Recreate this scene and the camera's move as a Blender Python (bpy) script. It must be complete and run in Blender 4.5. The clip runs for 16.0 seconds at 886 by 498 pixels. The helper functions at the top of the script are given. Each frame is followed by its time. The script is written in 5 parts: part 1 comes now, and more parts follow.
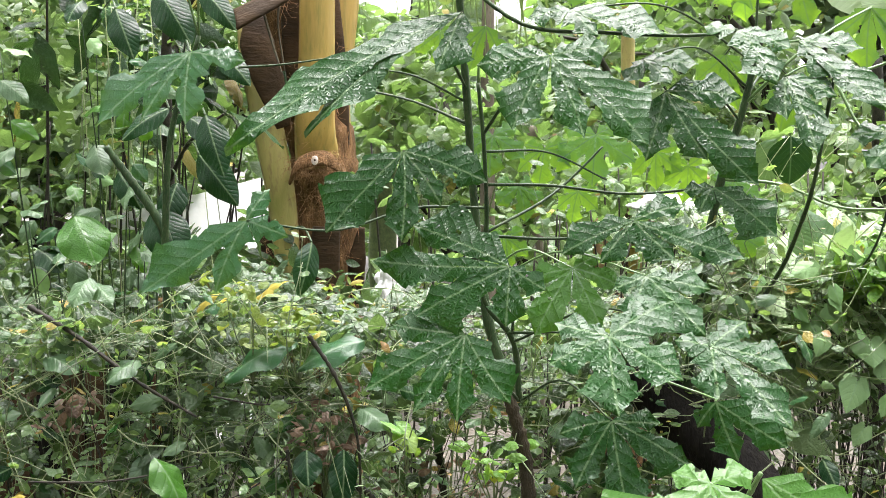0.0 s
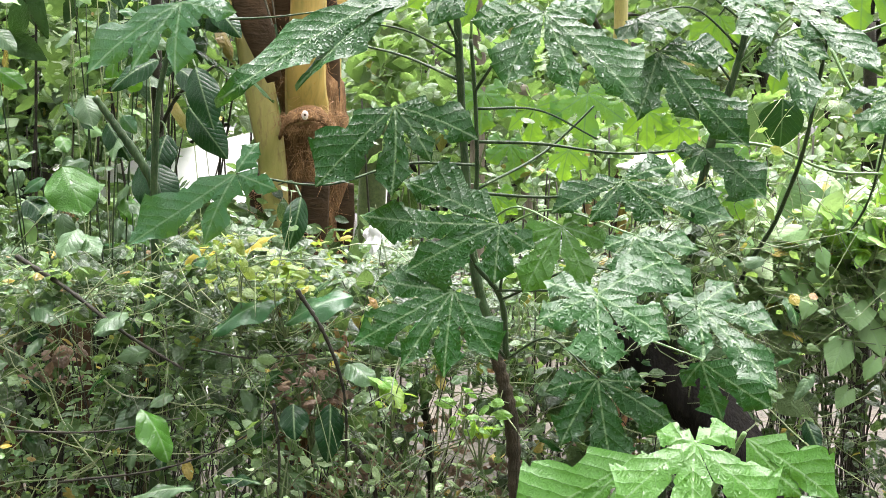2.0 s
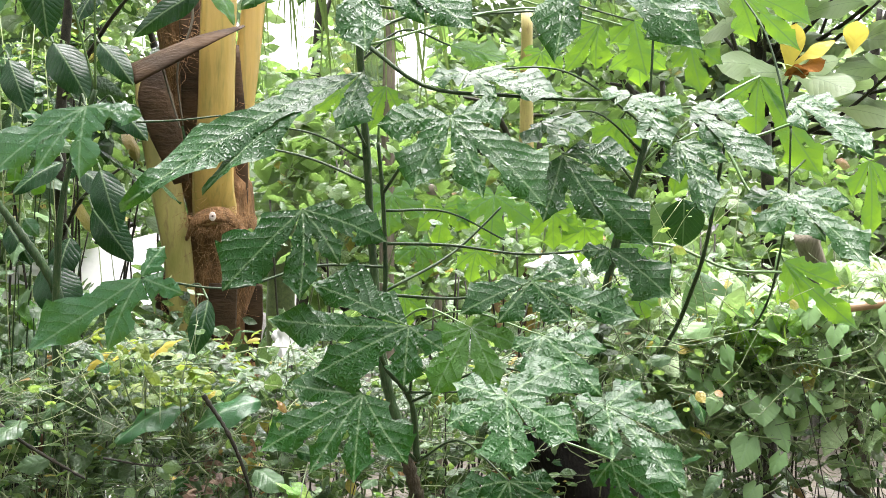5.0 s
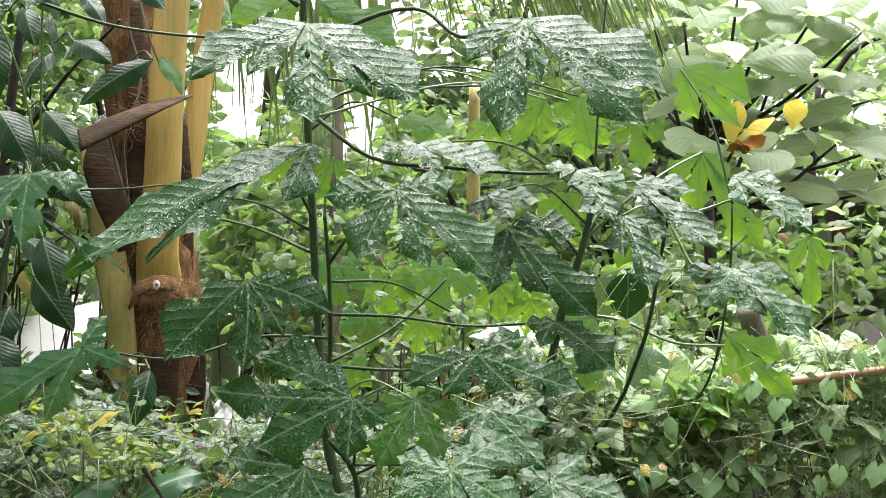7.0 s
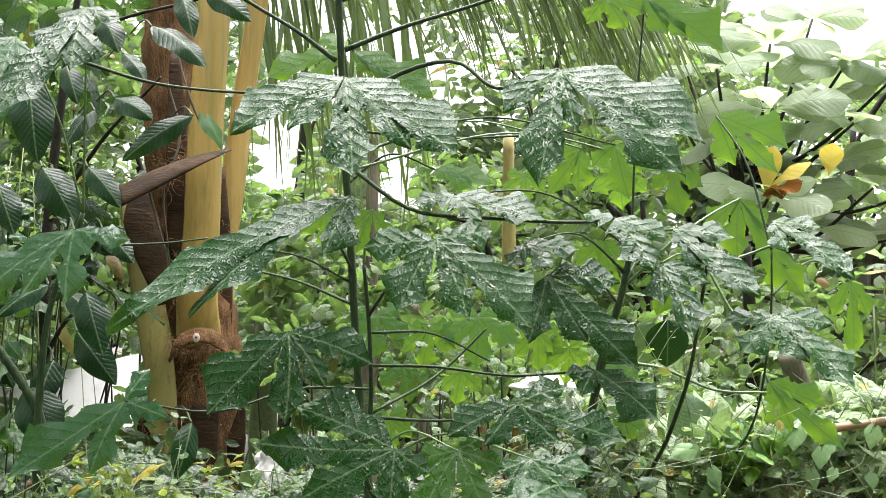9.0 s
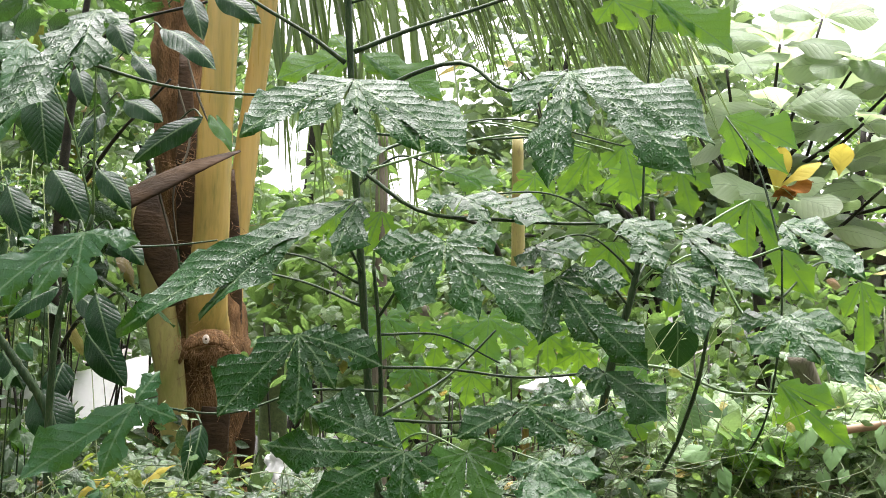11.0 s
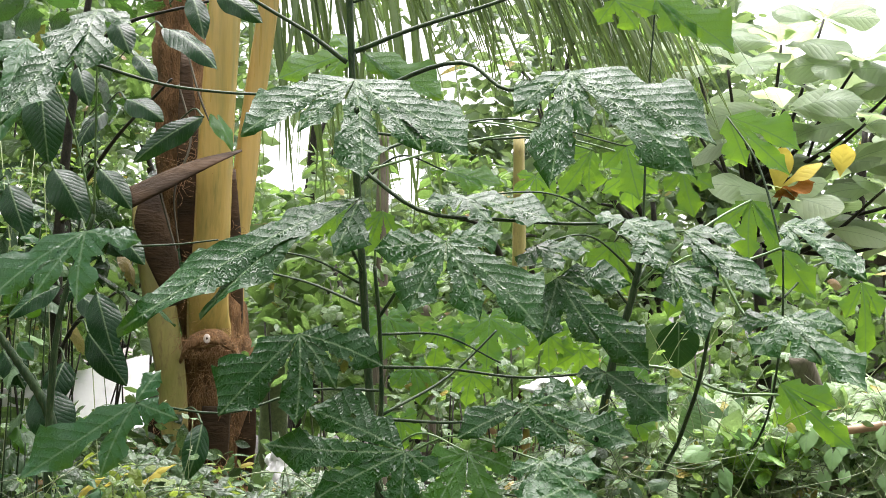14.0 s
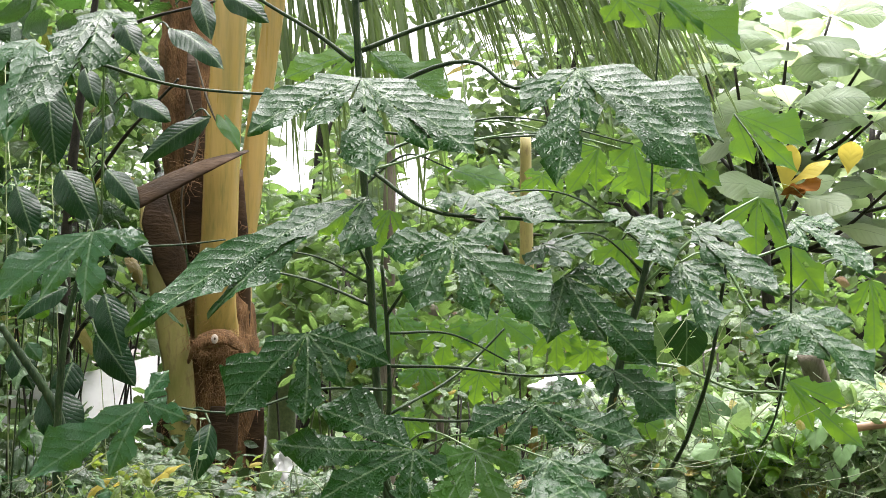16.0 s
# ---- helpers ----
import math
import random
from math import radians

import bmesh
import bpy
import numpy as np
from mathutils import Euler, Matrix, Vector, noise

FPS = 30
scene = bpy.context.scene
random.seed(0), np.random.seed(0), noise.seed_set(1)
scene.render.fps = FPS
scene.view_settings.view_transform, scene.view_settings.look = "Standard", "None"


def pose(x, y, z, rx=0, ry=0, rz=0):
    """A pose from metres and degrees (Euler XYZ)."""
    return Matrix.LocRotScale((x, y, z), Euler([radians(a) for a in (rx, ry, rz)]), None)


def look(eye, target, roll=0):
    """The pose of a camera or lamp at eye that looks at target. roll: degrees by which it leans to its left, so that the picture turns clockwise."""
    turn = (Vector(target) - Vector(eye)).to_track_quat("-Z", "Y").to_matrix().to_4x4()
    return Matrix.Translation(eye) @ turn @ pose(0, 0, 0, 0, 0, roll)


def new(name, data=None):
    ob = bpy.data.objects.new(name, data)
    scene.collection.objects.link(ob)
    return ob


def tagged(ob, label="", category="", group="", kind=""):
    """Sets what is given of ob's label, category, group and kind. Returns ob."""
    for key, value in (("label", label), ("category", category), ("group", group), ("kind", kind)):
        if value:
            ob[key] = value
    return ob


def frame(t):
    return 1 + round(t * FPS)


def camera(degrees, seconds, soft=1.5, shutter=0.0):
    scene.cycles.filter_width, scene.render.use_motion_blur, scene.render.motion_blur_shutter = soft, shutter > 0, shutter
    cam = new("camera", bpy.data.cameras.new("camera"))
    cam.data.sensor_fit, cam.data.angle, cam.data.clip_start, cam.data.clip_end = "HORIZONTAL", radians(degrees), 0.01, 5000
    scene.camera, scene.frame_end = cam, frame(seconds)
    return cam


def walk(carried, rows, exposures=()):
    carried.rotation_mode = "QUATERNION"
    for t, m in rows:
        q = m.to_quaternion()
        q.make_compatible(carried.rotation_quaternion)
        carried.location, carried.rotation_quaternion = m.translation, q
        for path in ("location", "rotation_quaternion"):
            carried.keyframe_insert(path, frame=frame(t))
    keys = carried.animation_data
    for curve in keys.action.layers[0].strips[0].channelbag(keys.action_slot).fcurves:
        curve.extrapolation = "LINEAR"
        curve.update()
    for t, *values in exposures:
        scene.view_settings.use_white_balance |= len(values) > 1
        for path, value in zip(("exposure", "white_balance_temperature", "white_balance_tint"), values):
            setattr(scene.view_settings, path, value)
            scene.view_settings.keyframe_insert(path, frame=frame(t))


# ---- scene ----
cam = camera(40, 16.0, soft=0.7)
walk(cam, [
    (0.0, pose(0.007, 0.006, 1.490, 86.22, 0.31, 4.72)),
    (0.5, pose(0.009, 0.005, 1.489, 85.67, 0.14, 4.65)),
    (1.0, pose(0.007, 0.008, 1.485, 85.36, -0.20, 4.28)),
    (1.5, pose(0.008, 0.008, 1.487, 84.91, -0.67, 3.81)),
    (2.0, pose(0.005, 0.007, 1.485, 84.30, -0.70, 4.25)),
    (2.5, pose(0.000, 0.008, 1.481, 83.28, -0.73, 4.65)),
    (3.0, pose(0.004, 0.009, 1.484, 82.36, -0.75, 3.58)),
    (3.5, pose(0.005, 0.007, 1.484, 83.48, -0.78, 1.96)),
    (4.0, pose(0.007, 0.009, 1.487, 86.24, -0.65, 0.86)),
    (6.5, pose(0.009, 0.006, 1.498, 90.80, -0.49, -1.38)),
    (7.0, pose(0.010, 0.006, 1.498, 92.20, -0.85, -2.49)),
    (7.5, pose(0.008, 0.004, 1.499, 92.25, -0.78, -2.37)),
    (8.0, pose(0.007, 0.005, 1.500, 92.91, -0.55, -1.74)),
    (8.5, pose(0.001, -0.001, 1.500, 94.18, -0.25, -0.85)),
    (9.0, pose(0.001, -0.003, 1.501, 94.46, -0.19, -0.83)),
    (11.5, pose(-0.000, -0.001, 1.503, 94.50, -0.15, -0.35)),
    (12.0, pose(0.001, -0.000, 1.501, 94.35, -0.13, -0.42)),
    (12.5, pose(0.000, -0.003, 1.501, 94.54, -0.10, -0.18)),
    (13.0, pose(0.001, -0.004, 1.503, 94.61, -0.19, -0.22)),
    (13.5, pose(-0.001, -0.003, 1.502, 94.63, -0.13, -0.11)),
    (14.0, pose(-0.000, -0.001, 1.503, 94.49, -0.25, -0.36)),
    (14.5, pose(0.001, -0.001, 1.501, 94.28, -0.20, -0.46)),
    (15.0, pose(0.001, -0.002, 1.501, 94.44, -0.04, -0.23)),
    (15.5, pose(-0.001, -0.001, 1.504, 94.44, -0.01, -0.06)),
    (16.0, pose(-0.000, -0.000, 1.500, 94.50, 0.00, 0.00)),
], exposures=[(0.0, 3.17, 6480, 18.5), (1.5, 3.31, 6480, 18.5), (3.0, 3.39, 6480, 18.5), (4.0, 3.38, 6480, 18.5), (7.0, 2.75, 6480, 18.5), (9.0, 2.67, 6480, 18.5), (12.5, 2.63, 6480, 18.5), (16.0, 2.59, 6480, 18.5)])

# ---- light: bright overcast sky, soft high sun behind the cloud ----
SUN_UP, SUN_ROUND = radians(80), radians(20)
world = bpy.data.worlds.new("overcast_sky")
scene.world = world
world.use_nodes = True
wn, wl = world.node_tree.nodes, world.node_tree.links
sky = wn.new("ShaderNodeTexSky")
sky.sky_type, sky.sun_disc = "NISHITA", False
sky.sun_elevation, sky.sun_rotation = SUN_UP, SUN_ROUND
sky.air_density, sky.dust_density, sky.ozone_density = 1.0, 4.0, 1.0
grey = wn.new("ShaderNodeHueSaturation")
grey.inputs["Saturation"].default_value = 0.05
grey.inputs["Value"].default_value = 1.0
wl.new(sky.outputs[0], grey.inputs["Color"])
wl.new(grey.outputs[0], wn["Background"].inputs["Color"])
wn["Background"].inputs["Strength"].default_value = 0.11
sun = new("sun", bpy.data.lights.new("sun", "SUN"))
sun.data.energy, sun.data.angle, sun.data.color = 1.5, radians(60), (1.0, 0.98, 0.94)
sun.matrix_world = look((0, 0, 0), (-math.sin(SUN_ROUND) * math.cos(SUN_UP), -math.cos(SUN_ROUND) * math.cos(SUN_UP), -math.sin(SUN_UP)))

rng = np.random.default_rng(7)


# ---- materials ----
class Graph:
    """Short-hand for building a node material."""

    def __init__(self, name):
        self.mat = bpy.data.materials.new(name)
        self.mat.use_nodes = True
        self.t = self.mat.node_tree
        self.t.nodes.clear()
        self.out = self.t.nodes.new("ShaderNodeOutputMaterial")

    def n(self, kind, values=None, operation="", data_type="", use_clamp=False):
        node = self.t.nodes.new("ShaderNode" + kind)
        if operation:
            node.operation, node.use_clamp = operation, use_clamp
        if data_type:
            node.data_type = data_type
        for k, v in (values or {}).items():
            self.put(node, k, v)
        return node

    def put(self, node, k, v):
        socket = node.inputs[k]
        if isinstance(v, bpy.types.NodeSocket):
            self.t.links.new(v, socket)
        else:
            socket.default_value = v

    def m(self, op, a, b=0.0, c=0.0, clamp=False):
        node = self.n("Math", operation=op, use_clamp=clamp)
        self.put(node, 0, a), self.put(node, 1, b), self.put(node, 2, c)
        return node.outputs[0]

    def mix(self, fac, a, b):
        node = self.n("Mix", data_type="RGBA")
        self.put(node, 0, fac), self.put(node, 6, a), self.put(node, 7, b)
        return node.outputs[2]

    def noise(self, scale, detail=3.0, rough=0.55, vector=None, distortion=0.0):
        node = self.n("TexNoise", {"Scale": scale, "Detail": detail, "Roughness": rough, "Distortion": distortion})
        if vector is not None:
            self.put(node, "Vector", vector)
        return node.outputs[0]

    def ramp(self, fac, low, high, a=0.0, b=1.0):
        node = self.n("MapRange", {"Value": fac, "From Min": low, "From Max": high, "To Min": a, "To Max": b})
        return node.outputs[0]

    def bump(self, height, distance, strength=1.0, normal=None):
        node = self.n("Bump", {"Height": height, "Distance": distance, "Strength": strength})
        if normal is not None:
            self.put(node, "Normal", normal)
        return node.outputs[0]


def rgb(r, g, b):
    return (r, g, b, 1.0)


def leaf_material(name, dark, light, glow, rough=0.25, through_part=0.3, pitch=0.026, pleat=0.0010, ladder=0.0009, vein=(0.20, 0.30, 0.14), by_object=True, wet=0.30, slope=1.0, film=0.10):
    """A wet living leaf: ribbed between side veins, with cross veins, drops and a share of light that shines through.
    UV is metres along and across the midrib."""
    g = Graph(name)
    uv = g.n("UVMap")
    sep = g.n("SeparateXYZ", {0: uv.outputs[0]})
    s, d = sep.outputs[0], g.m("ABSOLUTE", sep.outputs[1])
    geo = g.n("NewGeometry")
    pos = g.n("TexCoord").outputs["Object"]
    wob = g.noise(45.0, 3.0, vector=pos)
    q = g.m("DIVIDE", g.m("SUBTRACT", g.m("ADD", s, g.m("MULTIPLY", wob, 0.014)), g.m("MULTIPLY", d, slope)), pitch)
    wave = g.m("ABSOLUTE", g.m("SINE", g.m("MULTIPLY", q, math.pi)))
    side_vein = g.ramp(wave, 0.16, 0.02)
    mid_vein = g.ramp(d, 0.0024, 0.0010)
    p = g.m("DIVIDE", g.m("ADD", g.m("ADD", d, g.m("MULTIPLY", s, slope)), g.m("MULTIPLY", wob, 0.05)), 0.0078)
    lumps = g.noise(260.0, 3.0, vector=pos)
    veins = g.m("MAXIMUM", g.m("MULTIPLY", side_vein, 0.35), mid_vein)
    who = g.n("ObjectInfo").outputs["Random"] if by_object else geo.outputs["Random Per Island"]
    tone = g.m("ADD", g.m("MULTIPLY", who, 0.55), g.m("MULTIPLY", g.noise(9.0, 4.0, vector=pos), 0.6), clamp=True)
    col = g.mix(tone, rgb(*dark), rgb(*light))
    spots = g.ramp(g.noise(60.0, 4.0, 0.7, vector=pos), 0.70, 0.78)
    col = g.mix(g.m("MULTIPLY", spots, 0.5), col, rgb(0.13, 0.11, 0.035))
    col = g.mix(g.m("MULTIPLY", veins, 0.3), col, rgb(*vein))
    rung = g.m("ABSOLUTE", g.m("SINE", g.m("MULTIPLY", g.m("ADD", p, g.m("MULTIPLY", g.m("FLOOR", q), 0.37)), math.pi)))
    cells = g.n("TexVoronoi", {"Vector": g.n("CombineXYZ", {0: g.m("MULTIPLY", q, 2.2), 1: g.m("MULTIPLY", p, 1.3), 2: g.m("MULTIPLY", lumps, 0.4)}).outputs[0], "Scale": 1.0, "Randomness": 1.0}).outputs["Distance"]
    puffs = g.m("ADD", g.m("MULTIPLY", g.m("POWER", rung, 0.8), 0.45), g.m("MULTIPLY", g.m("SUBTRACT", 1.0, g.m("MULTIPLY", cells, cells)), 0.8))
    h = g.m("ADD", g.m("MULTIPLY", g.m("POWER", wave, 0.7), pleat / 0.004), g.m("MULTIPLY", puffs, ladder / 0.004))
    h = g.m("ADD", h, g.m("MULTIPLY", lumps, 0.10))
    nor = g.bump(h, 0.004)
    drops = g.ramp(g.noise(240.0, 2.0, vector=pos), 0.60, 0.70)
    rg = g.m("MULTIPLY", g.ramp(g.noise(25.0, 3.0, vector=pos), 0.3, 0.7, rough * 0.65, rough * 1.4), g.ramp(drops, 0.0, 1.0, 1.0, 0.35))
    b = g.n("BsdfPrincipled", {"Base Color": col, "Roughness": rg, "IOR": 1.45, "Normal": nor, "Specular IOR Level": 0.05, "Coat Weight": g.ramp(g.noise(28.0, 3.0, vector=pos), 0.38, 0.58, wet * 0.3, wet), "Coat Roughness": film, "Coat IOR": 1.6, "Coat Normal": nor})
    tr = g.n("BsdfTranslucent", {"Color": g.mix(g.m("MULTIPLY", veins, 0.5), g.mix(g.m("FRACT", g.m("MULTIPLY", who, 7.3)), rgb(*(c * 0.6 for c in glow)), rgb(*(min(1.0, c * 1.2) for c in glow))), rgb(*dark)), "Normal": nor})
    mx = g.n("MixShader", {0: through_part, 1: b.outputs[0], 2: tr.outputs[0]})
    g.t.links.new(mx.outputs[0], g.out.inputs[0])
    return g.mat


def small_leaf_material(name, dark, light, glow, rough=0.3, through_part=0.3, brown=0.012):
    """Leaves of a hedge, vine or crown, each island of its own tone, a few yellow or brown."""
    g = Graph(name)
    geo = g.n("NewGeometry")
    who = geo.outputs["Random Per Island"]
    pos = g.n("TexCoord").outputs["Object"]
    tone = g.m("ADD", g.m("MULTIPLY", who, 0.7), g.m("MULTIPLY", g.noise(30.0, 3.0, vector=pos), 0.4), clamp=True)
    col = g.mix(tone, rgb(*dark), rgb(*light))
    pick = g.m("FRACT", g.m("MULTIPLY", who, 37.7))
    col = g.mix(g.m("LESS_THAN", pick, brown), col, rgb(0.26, 0.20, 0.04))
    col = g.mix(g.m("GREATER_THAN", pick, 1.0 - brown * 0.6), col, rgb(0.16, 0.08, 0.03))
    nor = g.bump(g.noise(110.0, 3.0, vector=pos), 0.006)
    b = g.n("BsdfPrincipled", {"Base Color": col, "Roughness": g.ramp(g.m("FRACT", g.m("MULTIPLY", who, 91.3)), 0.0, 1.0, rough * 0.4, rough * 1.8), "IOR": 1.45, "Normal": nor})
    tr = g.n("BsdfTranslucent", {"Color": g.mix(tone, rgb(*glow), rgb(*(min(1.0, c * 1.4) for c in glow))), "Normal": nor})
    mx = g.n("MixShader", {0: through_part, 1: b.outputs[0], 2: tr.outputs[0]})
    g.t.links.new(mx.outputs[0], g.out.inputs[0])
    return g.mat


def rough_material(name, a, b, c, scale=20.0, rough=0.6, relief=0.01, stretch=(1.0, 1.0, 1.0), fine=8.0, spec=0.5):
    """Bark, fibre, earth, plaster: two scales of colour and relief."""
    g = Graph(name)
    pos = g.n("Mapping", {"Vector": g.n("TexCoord").outputs["Object"], "Scale": stretch}).outputs[0]
    n1, n2 = g.noise(scale, 5.0, 0.6, vector=pos), g.noise(scale * fine, 4.0, 0.6, vector=pos)
    col = g.mix(g.ramp(n1, 0.35, 0.65), rgb(*a), rgb(*b))
    col = g.mix(g.m("MULTIPLY", g.ramp(n2, 0.5, 0.72), 0.7), col, rgb(*c))
    h = g.m("ADD", n1, g.m("MULTIPLY", n2, 0.35))
    bs = g.n("BsdfPrincipled", {"Base Color": col, "Roughness": g.ramp(n2, 0.3, 0.7, rough * 0.7, min(1.0, rough * 1.2)), "Normal": g.bump(h, relief), "Specular IOR Level": spec})
    g.t.links.new(bs.outputs[0], g.out.inputs[0])
    return g.mat


LOBED = leaf_material("wet_lobed_leaf", (0.003, 0.023, 0.004), (0.010, 0.047, 0.008), (0.12, 0.34, 0.022), 0.34, 0.07)
LOBED_PALE = leaf_material("young_lobed_leaf", (0.020, 0.070, 0.009), (0.038, 0.110, 0.017), (0.16, 0.38, 0.02), 0.34, 0.25, pleat=0.0009, ladder=0.0005)
LOBED_SMOOTH = leaf_material("smooth_wet_lobed_leaf", (0.010, 0.043, 0.017), (0.019, 0.066, 0.024), (0.153, 0.340, 0.034), 0.28, 0.22, pleat=0.0005, ladder=0.0004)
SAGE = leaf_material("sage_hedge_leaf", (0.030, 0.064, 0.032), (0.064, 0.112, 0.056), (0.180, 0.315, 0.075), 0.22, 0.25, pitch=0.014, pleat=0.0006, ladder=0.0003)
# Backlit copy of LOBED: light put into a paler base and lime glow.
LOBED_BACKLIT = leaf_material("backlit_lobed_leaf", (0.018, 0.065, 0.016), (0.034, 0.10, 0.026), (0.26, 0.48, 0.03), 0.4, 0.5, pleat=0.0004, ladder=0.0003, wet=0.15)
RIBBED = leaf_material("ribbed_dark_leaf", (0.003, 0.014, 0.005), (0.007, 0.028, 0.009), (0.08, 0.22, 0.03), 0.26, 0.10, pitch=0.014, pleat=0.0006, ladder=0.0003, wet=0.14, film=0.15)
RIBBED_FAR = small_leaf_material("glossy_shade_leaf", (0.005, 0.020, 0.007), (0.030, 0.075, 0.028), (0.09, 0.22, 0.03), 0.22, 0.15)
# Pale leaf made whiter and greyer, with the bright haze put into it.
BROAD = leaf_material("broad_pale_leaf", (0.11, 0.165, 0.095), (0.34, 0.42, 0.30), (0.48, 0.62, 0.30), 0.40, 0.58, pitch=0.03, pleat=0.0012, ladder=0.0003, wet=0.3)
YELLOWED = leaf_material("yellowed_leaf", (0.30, 0.27, 0.05), (0.40, 0.34, 0.07), (0.50, 0.42, 0.07), 0.4, 0.4, pitch=0.03, pleat=0.0012, ladder=0.0003, vein=(0.5, 0.42, 0.1))
DRIED = leaf_material("dried_leaf", (0.160, 0.064, 0.016), (0.272, 0.120, 0.032), (0.400, 0.176, 0.040), 0.55, 0.25, pitch=0.02, vein=(0.3, 0.16, 0.06), wet=0.1)
FROND = leaf_material("palm_leaflet", (0.018, 0.045, 0.014), (0.11, 0.16, 0.065), (0.20, 0.31, 0.07), 0.25, 0.3, pitch=0.9, pleat=0.0, ladder=0.0, vein=(0.25, 0.32, 0.1), wet=0.5)
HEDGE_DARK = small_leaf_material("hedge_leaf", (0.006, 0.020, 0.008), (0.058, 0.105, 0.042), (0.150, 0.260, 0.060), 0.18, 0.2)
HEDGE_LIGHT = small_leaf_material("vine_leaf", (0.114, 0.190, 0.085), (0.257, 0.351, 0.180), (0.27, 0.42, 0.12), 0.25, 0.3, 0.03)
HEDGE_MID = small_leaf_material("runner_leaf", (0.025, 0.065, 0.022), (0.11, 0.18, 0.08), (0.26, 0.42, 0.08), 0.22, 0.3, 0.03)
VINE_YELLOW = small_leaf_material("yellow_green_vine_leaf", (0.05, 0.11, 0.022), (0.13, 0.17, 0.035), (0.28, 0.38, 0.05), 0.35, 0.35, 0.03)
CLIMBER = small_leaf_material("climber_leaf", (0.018, 0.055, 0.022), (0.15, 0.22, 0.11), (0.19, 0.33, 0.075), 0.20, 0.3)
# Dark leaf for the unseen trees that darken the reflections.
UNSEEN_LEAF = small_leaf_material("unseen_tree_leaf", (0.015, 0.042, 0.020), (0.063, 0.112, 0.052), (0.154, 0.294, 0.042), 0.5, 0.3)
BACK_GREEN = small_leaf_material("thicket_leaf", (0.022, 0.060, 0.018), (0.115, 0.175, 0.065), (0.19, 0.33, 0.07), 0.3, 0.35)
# Greyed pale green: distance haze is put into the leaf colour.
FAR_GREEN = small_leaf_material("hazed_tree_leaf", (0.045, 0.083, 0.045), (0.120, 0.173, 0.105), (0.225, 0.338, 0.105), 0.5, 0.35, 0.02)
STEM_DARK = rough_material("dark_green_stem", (0.012, 0.03, 0.012), (0.03, 0.06, 0.02), (0.07, 0.07, 0.04), 60.0, 0.4, 0.002, (1, 1, 0.2), spec=0.15)
STEM_GREEN = rough_material("green_petiole", (0.05, 0.12, 0.03), (0.09, 0.18, 0.05), (0.16, 0.2, 0.08), 60.0, 0.35, 0.001)
STEM_BROWN = rough_material("brown_stem_bark", (0.015, 0.013, 0.007), (0.045, 0.036, 0.020), (0.010, 0.012, 0.006), 40.0, 0.7, 0.008, (1, 1, 0.3), spec=0.15)
TWIG = rough_material("dark_twig", (0.008, 0.0085, 0.006), (0.026, 0.024, 0.015), (0.05, 0.048, 0.032), 60.0, 0.55, 0.002, spec=0.15)
VINE = rough_material("green_vine_stem", (0.05, 0.085, 0.028), (0.11, 0.155, 0.055), (0.16, 0.15, 0.08), 80.0, 0.5, 0.001)
VINE_PALE = rough_material("pale_vine_stem", (0.14, 0.20, 0.08), (0.24, 0.30, 0.13), (0.26, 0.22, 0.13), 80.0, 0.45, 0.001)
PALM_GOLD = rough_material("yellow_palm_petiole", (0.21, 0.165, 0.030), (0.40, 0.275, 0.075), (0.16, 0.16, 0.036), 7.0, 0.38, 0.005, (1.4, 1.4, 0.12), 5.0)
PALM_AGED = rough_material("aged_palm_stalk", (0.18, 0.18, 0.042), (0.36, 0.30, 0.10), (0.13, 0.09, 0.036), 8.0, 0.5, 0.004, (1, 1, 0.3))
PALM_BARK = rough_material("palm_trunk_fibre", (0.085, 0.048, 0.020), (0.22, 0.125, 0.055), (0.030, 0.018, 0.010), 26.0, 0.85, 0.02, (1, 1, 0.35), spec=0.12)
FIBRE = rough_material("coir_fibre", (0.208, 0.104, 0.036), (0.336, 0.192, 0.072), (0.112, 0.048, 0.020), 60.0, 0.7, 0.004, (1, 1, 0.2))
DRY_SHEATH = rough_material("dry_brown_sheath", (0.024, 0.015, 0.007), (0.062, 0.037, 0.017), (0.010, 0.007, 0.004), 14.0, 0.7, 0.006, (0.2, 1, 1), spec=0.15)
EARTH = rough_material("wet_earth", (0.030, 0.027, 0.017), (0.062, 0.052, 0.034), (0.018, 0.016, 0.011), 3.0, 0.7, 0.03)
PLASTER = rough_material("white_plaster", (0.80, 0.80, 0.78), (0.84, 0.84, 0.83), (0.66, 0.66, 0.62), 1.5, 0.7, 0.004)
OLD_WOOD = rough_material("weathered_wood", (0.082, 0.074, 0.052), (0.155, 0.138, 0.10), (0.034, 0.030, 0.020), 12.0, 0.75, 0.006, (1, 1, 0.15), spec=0.15)
BAMBOO = rough_material("dry_bamboo", (0.22, 0.135, 0.065), (0.30, 0.20, 0.10), (0.13, 0.08, 0.04), 10.0, 0.5, 0.002, (0.2, 1, 1))
SHED_GREY = rough_material("grey_block_wall", (0.30, 0.29, 0.27), (0.40, 0.39, 0.37), (0.20, 0.19, 0.17), 3.0, 0.8, 0.008)
# Near-black wood tone that stands for the shade in the hedge's gaps.
SHADE_WOOD = rough_material("shade_black_wood", (0.005, 0.005, 0.004), (0.010, 0.009, 0.008), (0.018, 0.017, 0.013), 14.0, 0.85, 0.012, (1, 1, 0.25), spec=0.06)
